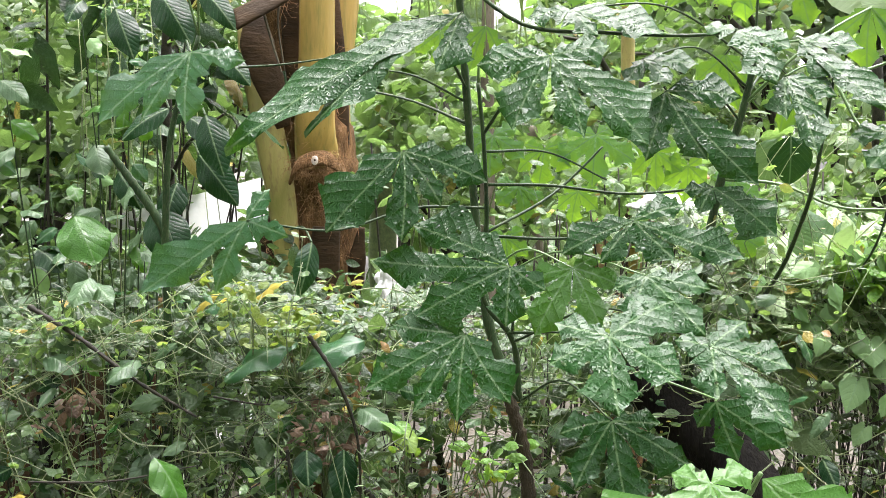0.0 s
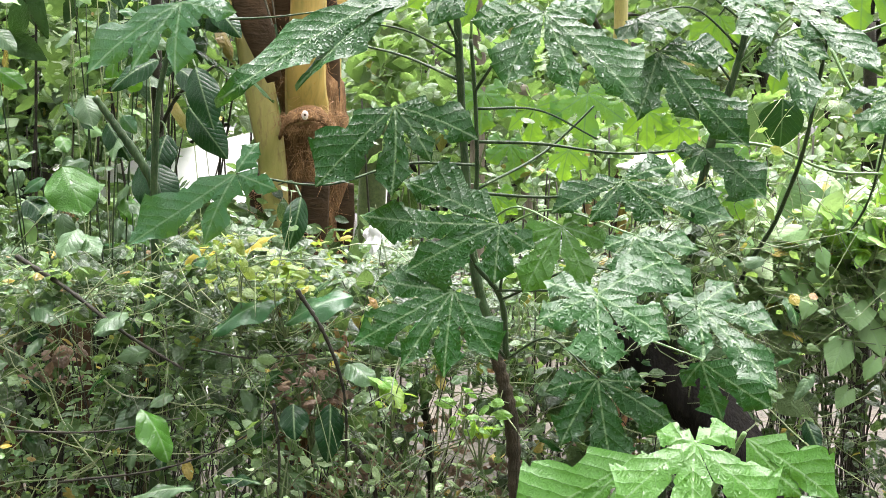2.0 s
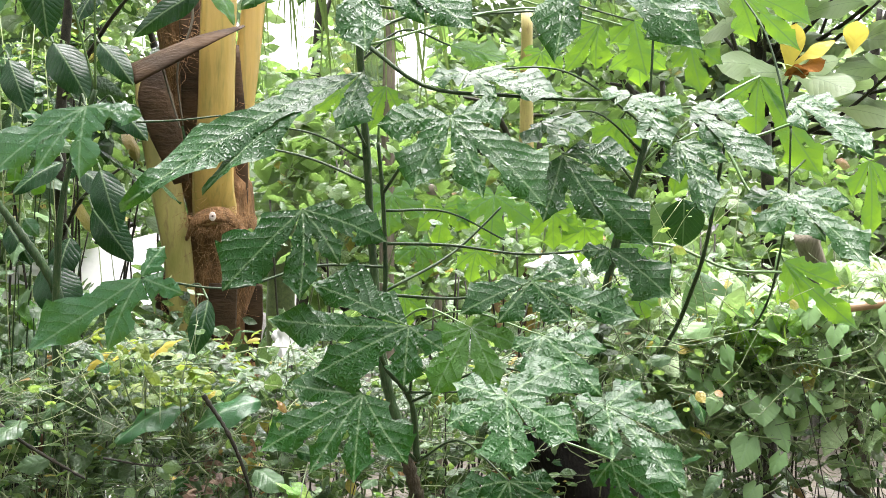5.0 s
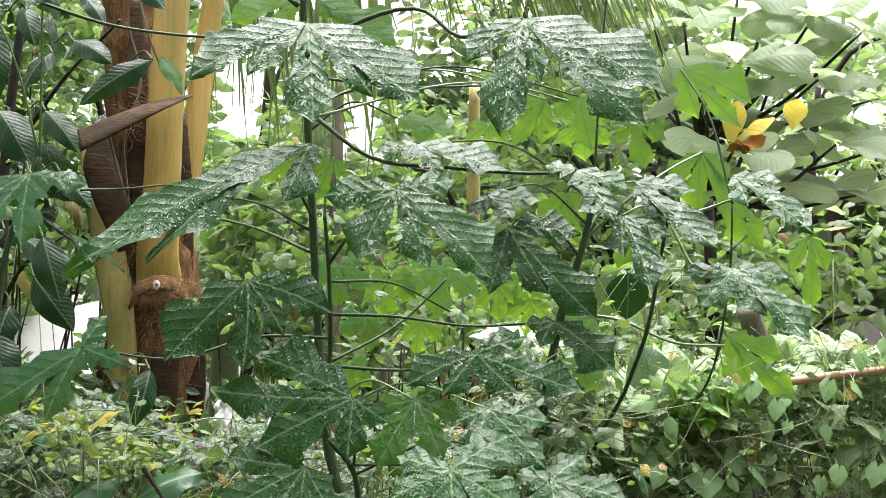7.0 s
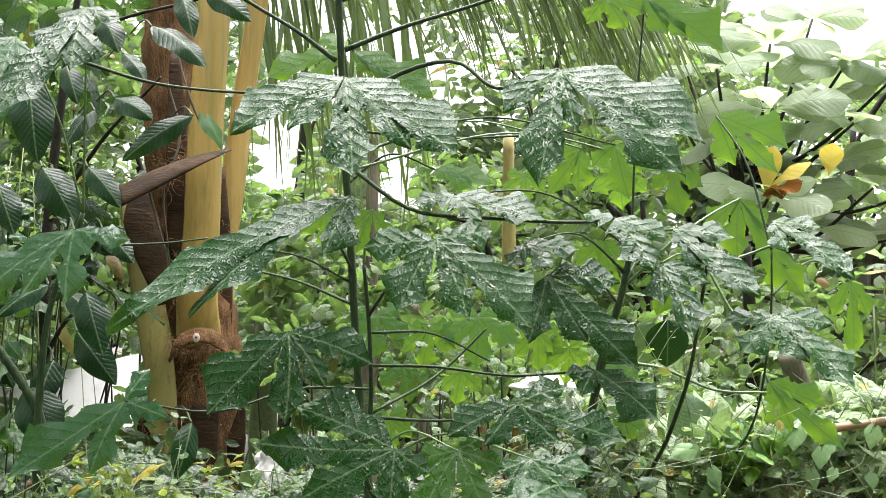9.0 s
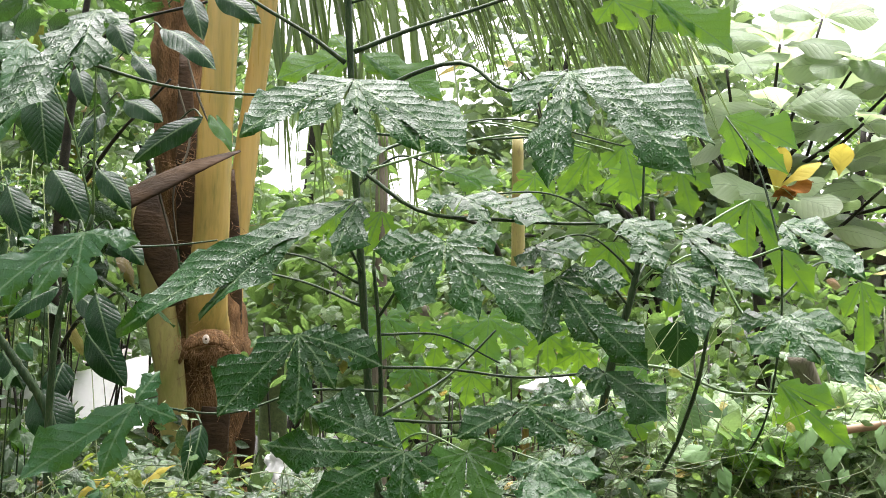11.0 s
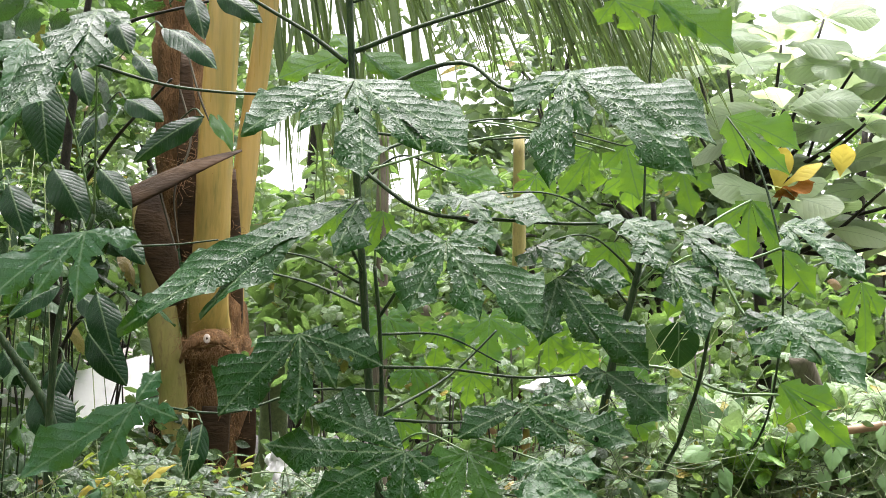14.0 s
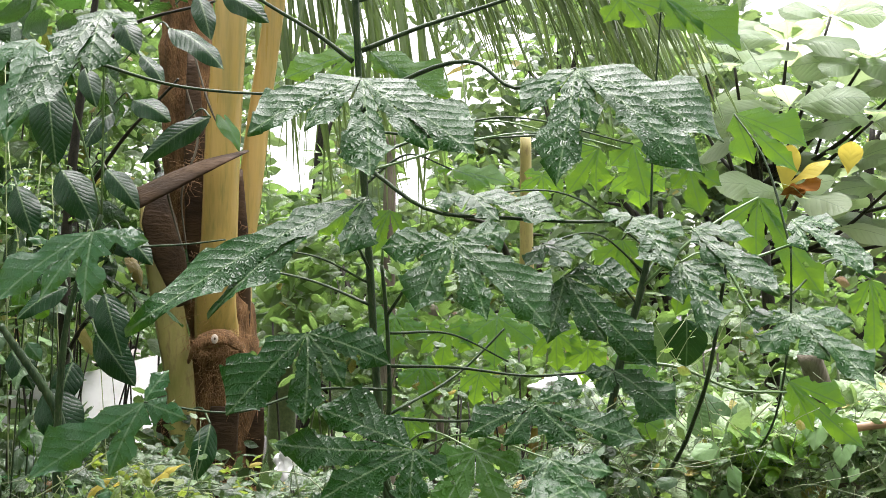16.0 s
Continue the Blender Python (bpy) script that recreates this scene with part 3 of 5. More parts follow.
def coconut_palm():
    p = thing("coconut_palm", "young coconut palm with thick yellow leaf stalks and brown fibrous trunk", "palm")
    foot = np.array((-0.750, 4.120, 0.770))
    foot[2] = -0.05
    head = (-0.737, 4.055, 1.595)
    n, sides = 60, 20
    line = smooth_line([tuple(foot), (-0.745, 4.085, 1.220), head, (-0.818, 4.044, 1.858), (-0.845, 4.039, 2.181), (-0.864, 4.027, 2.583), (-0.884, 4.025, 3.249)], n)
    vs = []
    for i, c in enumerate(line):
        u = i / (n - 1)
        r0 = 0.125 - 0.055 * u + (0.016 * ((i * 0.23) % 1.0))
        for k in range(sides):
            a = 2 * math.pi * k / sides
            rr = r0 * (1 + 0.10 * noise.noise(Vector((math.cos(a) * 2, math.sin(a) * 2, c[2] * 9))))
            vs.append((c[0] + rr * math.cos(a), c[1] + rr * math.sin(a), c[2]))
    i, j = np.meshgrid(np.arange(n - 1), np.arange(sides), indexing="ij")
    k = (j + 1) % sides
    f = np.stack([i * sides + j, i * sides + k, (i + 1) * sides + k, (i + 1) * sides + j], -1).reshape(-1, 4)
    link_mesh("trunk", vs, f, PALM_BARK, p)
    for name, pts, w, label in (
        ("leaf_stalk", ((-0.732, 3.971, 1.512), (-0.732, 3.925, 1.592), (-0.713, 3.865, 1.842), (-0.701, 3.840, 2.165), (-0.681, 3.831, 2.530), (-0.658, 3.837, 3.091)), (0.15, 0.135, 0.115, 0.112, 0.105, 0.08), "thick yellow leaf stalk"),
        ("leaf_stalk", ((-0.700, 4.137, 1.444), (-0.696, 4.113, 1.749), (-0.661, 4.114, 1.999), (-0.625, 4.127, 2.333), (-0.583, 4.123, 2.648), (-0.521, 4.128, 3.212)), (0.12, 0.10, 0.085, 0.075, 0.07, 0.05), "yellow leaf stalk leaning outward"),
        ("leaf_stalk", ((-0.826, 3.971, 1.011), (-0.831, 3.936, 1.194), (-0.847, 3.919, 1.411), (-0.876, 3.905, 1.591), (-0.908, 3.912, 1.755), (-0.941, 3.933, 1.876), (-0.961, 3.955, 1.969)), (0.08, 0.085, 0.095, 0.10, 0.10, 0.085, 0.06), "yellow leaf stalk with green bruises"),
    ):
        v, fc = strap(pts, w, 0.55)
        link_mesh(name, v, fc, PALM_AGED if "bruises" in label or "old" in label else PALM_GOLD, p, label)
    # torn brown sheaths round the trunk
    for pts, w in ((((-0.764, 3.936, 1.574), (-0.786, 3.905, 1.846), (-0.799, 3.882, 2.136), (-0.814, 3.887, 2.452)), (0.05, 0.085, 0.07, 0.03)),
                   (((-0.816, 3.842, 1.625), (-0.858, 3.810, 1.775), (-0.890, 3.801, 1.886), (-0.895, 3.814, 1.981)), (0.05, 0.10, 0.11, 0.06)),
                   (((-0.659, 4.007, 1.446), (-0.657, 3.999, 1.668), (-0.661, 3.985, 1.853), (-0.672, 3.987, 2.078)), (0.05, 0.05, 0.045, 0.02)),
                   (((-0.897, 4.037, 1.058), (-0.909, 4.017, 1.188), (-0.920, 4.005, 1.335)), (0.06, 0.07, 0.03)),
                   (((-0.624, 4.049, 1.038), (-0.613, 4.017, 1.188), (-0.595, 4.008, 1.298)), (0.05, 0.06, 0.02)),
                   (((-0.722, 3.950, 1.014), (-0.706, 3.919, 1.160), (-0.695, 3.907, 1.303)), (0.10, 0.10, 0.09))):
        v, fc = strap(pts, w, 0.30, n=16)
        link_mesh("sheath", v, fc, DRY_SHEATH, p, "torn dry brown sheath")
    # dry boat-shaped leaf base sticking out
    v, fc = strap(((-0.931, 3.696, 1.945), (-0.836, 3.693, 1.992), (-0.719, 3.708, 2.051), (-0.604, 3.744, 2.101)), (0.115, 0.10, 0.065, 0.012), 0.30, n=20, twist=(0.2, -0.6, 0.8))
    link_mesh("dry_leaf_base", v, fc, DRY_SHEATH, p, "curled dry brown leaf base")
    # fibre collar with a pale cut scar
    r = np.random.default_rng(3)
    lines = []
    for a, b, cnt, sp in (((-0.775, 3.840, 1.500), (-0.630, 3.840, 1.515), 260, 0.022), ((-0.724, 3.879, 1.412), (-0.634, 3.882, 1.376), 60, 0.05), ((-0.818, 3.852, 2.004), (-0.746, 3.840, 2.165), 70, 0.06), ((-0.660, 3.965, 1.593), (-0.650, 3.959, 1.925), 50, 0.02), ((-0.724, 3.901, 1.126), (-0.634, 3.907, 1.054), 60, 0.05), ((-0.876, 3.923, 1.357), (-0.894, 3.943, 1.104), 60, 0.05), ((-0.796, 3.865, 1.590), (-0.791, 3.865, 1.842), 50, 0.03)):
        a, b = np.array(a), np.array(b)
        for _ in range(cnt):
            c = a + (b - a) * r.random() + r.normal(size=3) * 0.02
            d = np.array([r.normal(0, 1.0), -abs(r.normal(0, 0.15)), r.normal(-0.5, 0.35)])
            d = d / np.linalg.norm(d) * r.uniform(0.02, 0.02 + sp * 1.6)
            lines.append(((tuple(c), tuple(c + d * 0.5 + r.normal(size=3) * 0.012), tuple(c + d + r.normal(size=3) * 0.015)), (0.0007, 0.0004)))
    for _ in range(220):
        c = np.array((-0.745, 4.067, 1.445)) + np.array([0, 0, -r.uniform(0, 0.62)])
        a = r.uniform(math.pi * 1.05, math.pi * 1.95)
        q = c + np.array([math.cos(a), math.sin(a), 0]) * r.uniform(0.10, 0.14)
        d = np.array([r.normal(0, 0.03), -abs(r.normal(0, 0.015)), r.normal(-0.05, 0.04)])
        lines.append(((tuple(q), tuple(q + d * 0.5 + r.normal(size=3) * 0.008), tuple(q + d + r.normal(size=3) * 0.01)), (0.0008, 0.0004)))
    many_tubes("fibre", lines, FIBRE, p, 3, 6)
    v, fc = strap(((-0.809, 3.896, 1.447), (-0.763, 3.851, 1.508), (-0.686, 3.840, 1.522), (-0.618, 3.885, 1.465)), (0.03, 0.075, 0.075, 0.03), 0.5, n=18, twist=(0, -0.6, 0.8))
    link_mesh("fibre_collar", v, fc, PALM_BARK, p, "reddish matted fibre collar")
    s = Vector((-0.708, 3.785, 1.518))
    bm = bmesh.new()
    bmesh.ops.create_uvsphere(bm, u_segments=12, v_segments=8, radius=0.013, matrix=Matrix.Translation(s) @ Matrix.Diagonal((0.85, 0.4, 1.15, 1)))
    part("cut_scar", bm, SCAR, p, "pale round cut scar")
    bm = bmesh.new()
    bmesh.ops.create_uvsphere(bm, u_segments=8, v_segments=6, radius=0.004, matrix=Matrix.Translation(s + Vector((0.001, -0.004, 0.001))))
    part("scar_pit", bm, DRY_SHEATH, p)
    # hanging dry strings
    for pts in (((-0.804, 3.748, 2.310), (-0.766, 3.762, 2.134), (-0.815, 3.774, 1.976), (-0.801, 3.788, 1.800)), ((-0.779, 3.761, 2.403), (-0.727, 3.754, 2.240), (-0.709, 3.757, 2.196)), ((-0.860, 3.722, 2.004), (-0.822, 3.733, 1.865), (-0.799, 3.739, 1.787))):
        tube("dry_strip", pts, [0.0035, 0.004, 0.0025], OLD_WOOD, p, "pale dry hanging strip", sides=5)


coconut_palm()


def frond(label, spine, first, count, length, lean, drop, width, spread=0.06, mat=None, seed=1):
    """A palm frond: a rachis with narrow folded leaflets hanging from it."""
    r = np.random.default_rng(seed)
    f = thing("palm_frond", label, "palm frond", "coconut fronds")
    tube("rachis", spine, [0.02, 0.015, 0.008], PALM_GOLD, f, sides=8)
    line = smooth_line(spine, 200)
    for k in range(count):
        i = int(first + (199 - first) * k / count)
        c = line[i]
        d = np.array(lean) + r.normal(size=3) * spread
        d = d / np.linalg.norm(d)
        ln = length * r.uniform(0.75, 1.1)
        tip = c + d * ln + np.array([0, 0, -drop * ln * r.uniform(0.6, 1.2)])
        blade(f, tuple(c), tuple(tip), width * r.uniform(0.7, 1.2), r.uniform(-70, 70), mat or FROND, "strap", 0.06, 0.55, 0.0, ns=12, nd=3, name="leaflet")
    return f


frond("arching coconut frond with long wet hanging leaflets", ((-0.822, 4.844, 3.676), (-0.183, 4.559, 3.481), (0.26, 4.41, 3.33), (0.56, 4.35, 3.21)), 10, 160, 1.10, (0.44, -0.05, -0.85), 0.1, 0.020, 0.10, seed=4)
frond("coconut frond behind with leaflets hanging straight", ((-0.990, 6.023, 3.998), (-0.634, 5.948, 3.675), (-0.067, 5.852, 3.612)), 5, 56, 1.5, (0.10, 0.0, -0.95), 0.1, 0.032, 0.07, seed=9)
frond("coconut frond sweeping across the thicket", ((-0.218, 5.440, 3.756), (0.20, 5.37, 3.60), (0.52, 5.32, 3.52), (0.82, 5.29, 3.43)), 5, 80, 1.1, (0.42, 0.0, -0.85), 0.1, 0.022, 0.12, seed=12)


# ---- broad-leaved tree ----
def rosette(t, centre, count, length, seed, mat=None, tilt=0.3):
    r = np.random.default_rng(seed)
    c = np.array(centre)
    for k in range(count):
        a = 2 * math.pi * (k + r.uniform(-0.3, 0.3)) / count
        ln = length * r.uniform(0.7, 1.15)
        d = np.array([math.cos(a), math.sin(a) * 0.9, r.uniform(-0.25, 0.75) * tilt * 2 - 0.15])
        d /= np.linalg.norm(d)
        blade(t, tuple(c + d * 0.02), tuple(c + d * ln), ln * r.uniform(0.45, 0.60), r.uniform(-25, 25), mat or BROAD, "obovate", 0.07, 0.22, 0.02, ns=14, nd=7, face=0.9)


def broad_tree():
    t = thing("broad_leaved_tree", "small tree with large pale green wet leaves in whorls", "tree")
    foot = np.array((1.510, 5.676, 0.750))
    foot[2] = -0.05
    fork = (1.484, 5.589, 1.864)
    tube("trunk", [tuple(foot), (1.503, 5.623, 1.424), fork, (1.419, 5.544, 2.434)], [0.035, 0.03, 0.026, 0.018], TWIG, t, sides=9, knobs=0.15)
    tips = ((1.294, 5.320, 2.726), (1.588, 5.508, 2.888), (1.847, 5.695, 3.058), (1.905, 5.417, 2.774), (1.516, 5.235, 2.532), (1.836, 5.626, 2.662), (1.432, 5.442, 2.456), (1.475, 5.166, 2.139), (1.908, 5.339, 2.489), (1.861, 5.552, 2.331), (1.959, 5.262, 2.188), (1.682, 5.375, 2.026), (1.978, 5.578, 1.994), (2.135, 5.421, 2.723), (2.265, 5.643, 2.451), (1.235, 5.804, 2.949), (2.135, 5.479, 1.985), (2.329, 5.560, 2.227), (1.242, 5.929, 2.640))
    for k, tip in enumerate(tips):
        a = np.array(fork) + (np.array((1.419, 5.544, 2.434)) - np.array(fork)) * (k % 5) / 5
        mid = (a + np.array(tip)) / 2 + np.array([0, 0, -0.06])
        tube("limb", [tuple(a), tuple(mid), tip], [0.015, 0.010, 0.006], TWIG, t, sides=6, n=12)
        rosette(t, tip, 10, 0.30, 40 + k)
    blade(t, (1.411, 4.965, 2.138), (1.561, 4.857, 2.238), 0.13, -30, YELLOWED, "obovate", label="yellowed leaf")
    blade(t, (1.402, 4.967, 2.114), (1.416, 4.901, 2.314), 0.10, 30, YELLOWED, "obovate", label="yellowed leaf")
    blade(t, (1.662, 4.961, 2.195), (1.664, 4.900, 2.326), 0.10, 20, YELLOWED, "obovate", label="yellowed leaf")
    blade(t, (1.401, 4.948, 2.100), (1.526, 4.863, 2.163), 0.10, -40, DRIED, "obovate", wave=0.06, label="dry orange-brown leaf")
    blade(t, (1.378, 4.947, 2.112), (1.458, 4.866, 2.125), 0.08, 40, DRIED, "obovate", wave=0.06, label="dry orange-brown leaf")


broad_tree()


# ---- posts, stump, pole ----
def post(name, label, pts, radii, mat, cat="post"):
    v, f = tube_mesh(pts, radii, 12, 18, 0.06)
    ob = link_mesh(name, v, f, mat)
    return tagged(ob, label, cat)


def to_ground(p, z=-0.05):
    return (p[0], p[1], z)


post("cut_stump", "leaning weathered grey-brown cut tree stump", [(0.915, 3.061, 1.480), (0.976, 3.121, 1.350), to_ground((1.231, 3.324, 0.689))], [0.029, 0.031, 0.036], OLD_WOOD, "stump")
post("thin_trunk", "thin dark wet tree trunk behind the hedge", [(1.292, 4.883, 1.909), (1.328, 4.920, 1.433), to_ground((1.338, 4.985, 0.617))], [0.022, 0.028, 0.035], TWIG, "trunk")
post("bamboo_pole", "dry tan bamboo pole lying across the hedge top", [(0.921, 2.763, 1.313), (1.038, 2.762, 1.329), (1.251, 2.780, 1.354)], [0.010, 0.010, 0.009], BAMBOO, "pole")
post("wooden_post", "yellowish brown weathered post in the thicket", [(0.441, 6.432, 2.615), (0.447, 6.489, 1.893), to_ground((0.456, 6.612, 0.328))], [0.03, 0.04, 0.05], PALM_AGED)
post("wooden_post", "pinkish brown weathered wooden post in the thicket", [(-0.039, 6.003, 1.696), (-0.033, 6.025, 1.418), to_ground((-0.025, 6.104, 0.418))], [0.035, 0.035, 0.04], OLD_WOOD)
post("pale_stem", "thick pale banana stem behind the palm", [(-0.613, 5.182, 1.934), (-0.657, 5.207, 1.622), to_ground((-0.686, 5.290, 0.563))], [0.04, 0.055, 0.07], VINE, "stem")
post("far_trunk", "slender grey tree trunk against the sky", [(-0.342, 7.917, 2.872), (-0.349, 7.940, 2.576), to_ground((-0.368, 8.138, 0.058))], [0.03, 0.04, 0.06], OLD_WOOD, "trunk")
# Log shape added to paint the dark gap between the hedge plants.
post("gap_shade_log", "black log shape standing in for a shaded gap in the hedge", [(0.186, 2.620, 1.062), (0.300, 2.570, 0.960), (0.397, 2.520, 0.886), to_ground((0.420, 2.500, 0.4))], [0.048, 0.060, 0.062, 0.065], SHADE_WOOD, "log")


def dry_palm_base():
    t = thing("palm_stump", "old palm base with dry tan and brown stalk stubs", "palm stump")
    r = np.random.default_rng(8)
    c = np.array((0.354, 5.648, 1.113))
    for k in range(12):
        a = r.uniform(-1, 1)
        p0 = c + np.array([a * 0.08, r.uniform(-0.05, 0.05), -0.25])
        p1 = c + np.array([a * 0.16, r.uniform(-0.1, 0.05), r.uniform(0.15, 0.36)])
        v, f = strap((tuple(p0), tuple((p0 + p1) / 2 + r.normal(size=3) * 0.01), tuple(p1)), (0.05, 0.045, 0.02), 0.4, n=10, sides=8)
        link_mesh("stalk_stub", v, f, (BAMBOO, DRY_SHEATH, PALM_GOLD)[k % 3], t)
    tube("base", [to_ground(tuple(c)), tuple(c + np.array([0, 0, -0.2]))], [0.16, 0.12], PALM_BARK, t, sides=12)


dry_palm_base()


# ---- middle thicket ----
def window_left(p):
    """The open spots in the thicket, beside the palm where the wall shows and towards the shed."""
    b, e = p[:, 0] / p[:, 1], (p[:, 2] - 1.5) / p[:, 1]
    left = ((b + 0.29 + 0.3 * e) / 0.058) ** 2 + ((e + 0.028 - 0.25 * (b + 0.29)) / 0.026) ** 2 < 1
    right = (b > 0.345) & (e > -0.06) & (e < 0.075)
    return left | right


def thicket(name, label, centres, radius, per, leaf, mat, shape="ellipse", width=0.55, up=0.4, hang=0.25, stems=10, thin=0.004, stem_mat=None):
    t = thing(name, label, "shrub")
    c = np.asarray(centres, float)
    pts = clumps(c, radius, per)
    leaf_mass("foliage", pts[~window_left(pts)], leaf, shape, mat, t, width, up, 6, 5, hang=hang)
    lines = []
    for k in range(stems):
        a = c[rng.integers(len(c))]
        foot = a + np.array([rng.uniform(-0.2, 0.2), rng.uniform(-0.1, 0.1), 0])
        foot[2] = -0.02
        lines.append(((tuple(foot), tuple((foot + a) / 2 + rng.normal(size=3) * 0.04), tuple(a + rng.normal(size=3) * radius * 0.5)), (thin * 1.6, thin)))
    many_tubes("stemwork", lines, stem_mat or TWIG, t, 5, 12)
    return t


def scatter(lo, hi, n, seed):
    r = np.random.default_rng(seed)
    return np.array(lo) + (np.array(hi) - np.array(lo)) * r.random((n, 3))


thicket("shrub", "light green backlit shrub behind the palm", scatter((-0.75, 4.8, 0.9), (0.1, 5.8, 1.95), 26, 1), 0.16, 26, 0.085, BACK_GREEN, "heart", 0.8, stem_mat=VINE)
thicket("shrub", "bright green young shrub in the thicket", scatter((0.1, 4.6, 0.7), (1.2, 5.8, 1.7), 30, 2), 0.16, 26, 0.085, BACK_GREEN, "ellipse", 0.6, stem_mat=VINE)
thicket("shrub", "light green shrub behind the hedge", scatter((0.9, 4.2, 0.8), (2.3, 5.2, 1.75), 64, 3), 0.18, 26, 0.08, BACK_GREEN, "ellipse", 0.6, stem_mat=VINE)
thicket("shrub", "twiggy dark undergrowth behind the lobed shrub", scatter((-0.45, 3.5, 0.85), (1.1, 4.3, 1.55), 60, 21), 0.13, 20, 0.055, CLIMBER, "ellipse", 0.5, 0.4, 0.2, 90, 0.003)
thicket("climber", "fine-leaved climber hanging in a dark tree", scatter((-2.3, 4.2, 1.3), (-0.95, 5.2, 3.1), 60, 4), 0.17, 34, 0.06, CLIMBER, "ellipse", 0.5, 0.4, 0.5, 9)
# Shade and light are put into these two leaf tones, dark then pale.
thicket("shrub", "broad-leaved shrub beside the palm, shade put into its dark leaves", scatter((-1.75, 3.5, 1.75), (-0.95, 4.1, 2.6), 30, 61), 0.20, 7, 0.15, RIBBED_FAR, "ellipse", 0.45, 0.35, 0.7, 3, 0.004)
thicket("shrub", "broad-leaved vine beside the palm, light put into its pale leaves", scatter((-1.9, 4.2, 1.5), (-1.0, 4.8, 2.7), 26, 62), 0.18, 9, 0.12, BACK_GREEN, "ellipse", 0.5, 0.4, 0.6, 3, 0.003)
thicket("climber", "dense dark climber over the old fence", scatter((-2.4, 3.7, 0.2), (-0.5, 4.4, 1.2), 100, 5), 0.16, 36, 0.06, HEDGE_DARK, "ellipse", 0.5, 0.4, 0.3, 6)


thicket("climber", "light green small-leaved vine hanging beside the palm", scatter((-1.95, 3.8, 1.55), (-0.98, 4.4, 2.6), 34, 41), 0.11, 18, 0.04, HEDGE_LIGHT, "ellipse", 0.45, 0.4, 0.4, 5, 0.0014, VINE)
thicket("climber", "fine pale vine tangle hanging among the ribbed leaves", scatter((-1.12, 3.0, 1.72), (-0.90, 3.3, 2.25), 18, 63), 0.09, 18, 0.024, HEDGE_MID, "ellipse", 0.45, 0.4, 0.4, 8, 0.0012, VINE_PALE)
thicket("climber", "dark leafy weeds in front of the white wall", scatter((-2.7, 5.0, 0.75), (-1.45, 5.6, 1.12), 30, 47), 0.15, 34, 0.07, HEDGE_DARK, "ellipse", 0.5, 0.4, 0.3, 3)
thicket("climber", "ragged climber trailing over the white wall", scatter((-2.75, 6.15, 1.32), (-1.5, 6.3, 1.62), 24, 15), 0.10, 26, 0.07, CLIMBER, "ellipse", 0.5, 0.4, 0.6, 6)
thicket("climber", "dark weedy growth at the white wall's foot", scatter((-3.0, 5.5, 0.1), (-1.2, 6.1, 1.05), 70, 16), 0.17, 40, 0.08, CLIMBER, "ellipse", 0.5, 0.4, 0.3, 3)


def sack(label, c, w, h, seed):
    """A slumped woven plastic sack."""
    bm = bmesh.new()
    bmesh.ops.create_icosphere(bm, subdivisions=4, radius=1.0)
    for v in bm.verts:
        n = noise.noise(v.co * 1.7 + Vector((seed, 0, 0))) * 0.5 + noise.noise(v.co * 4 + Vector((0, seed, 0))) * 0.25
        v.co = Vector((v.co.x * w * (1 + n), v.co.y * w * 0.5 * (1 + n), max(v.co.z, -0.75) * h * (1 + n * 0.6)))
        v.co += Vector(c)
    ob = part("sack", bm, PLASTER, None)
    for f in ob.data.polygons:
        f.use_smooth = True
    tagged(ob, label, "sack")


sack("crumpled white plastic sack lying behind the palm", (-0.425, 3.450, 1.157), 0.055, 0.062, 3.0)
sack("crumpled white plastic sack lying in the thicket", (0.334, 3.350, 1.387), 0.075, 0.03, 5.0)
# ---- hedge and vines along the fence ----
def top_of_hedge(x):
    return np.where(x > 0.3, 1.335, 1.17) + 0.035 * np.sin(x * 7.0) + 0.03 * np.sin(x * 17.0 + 1.0)


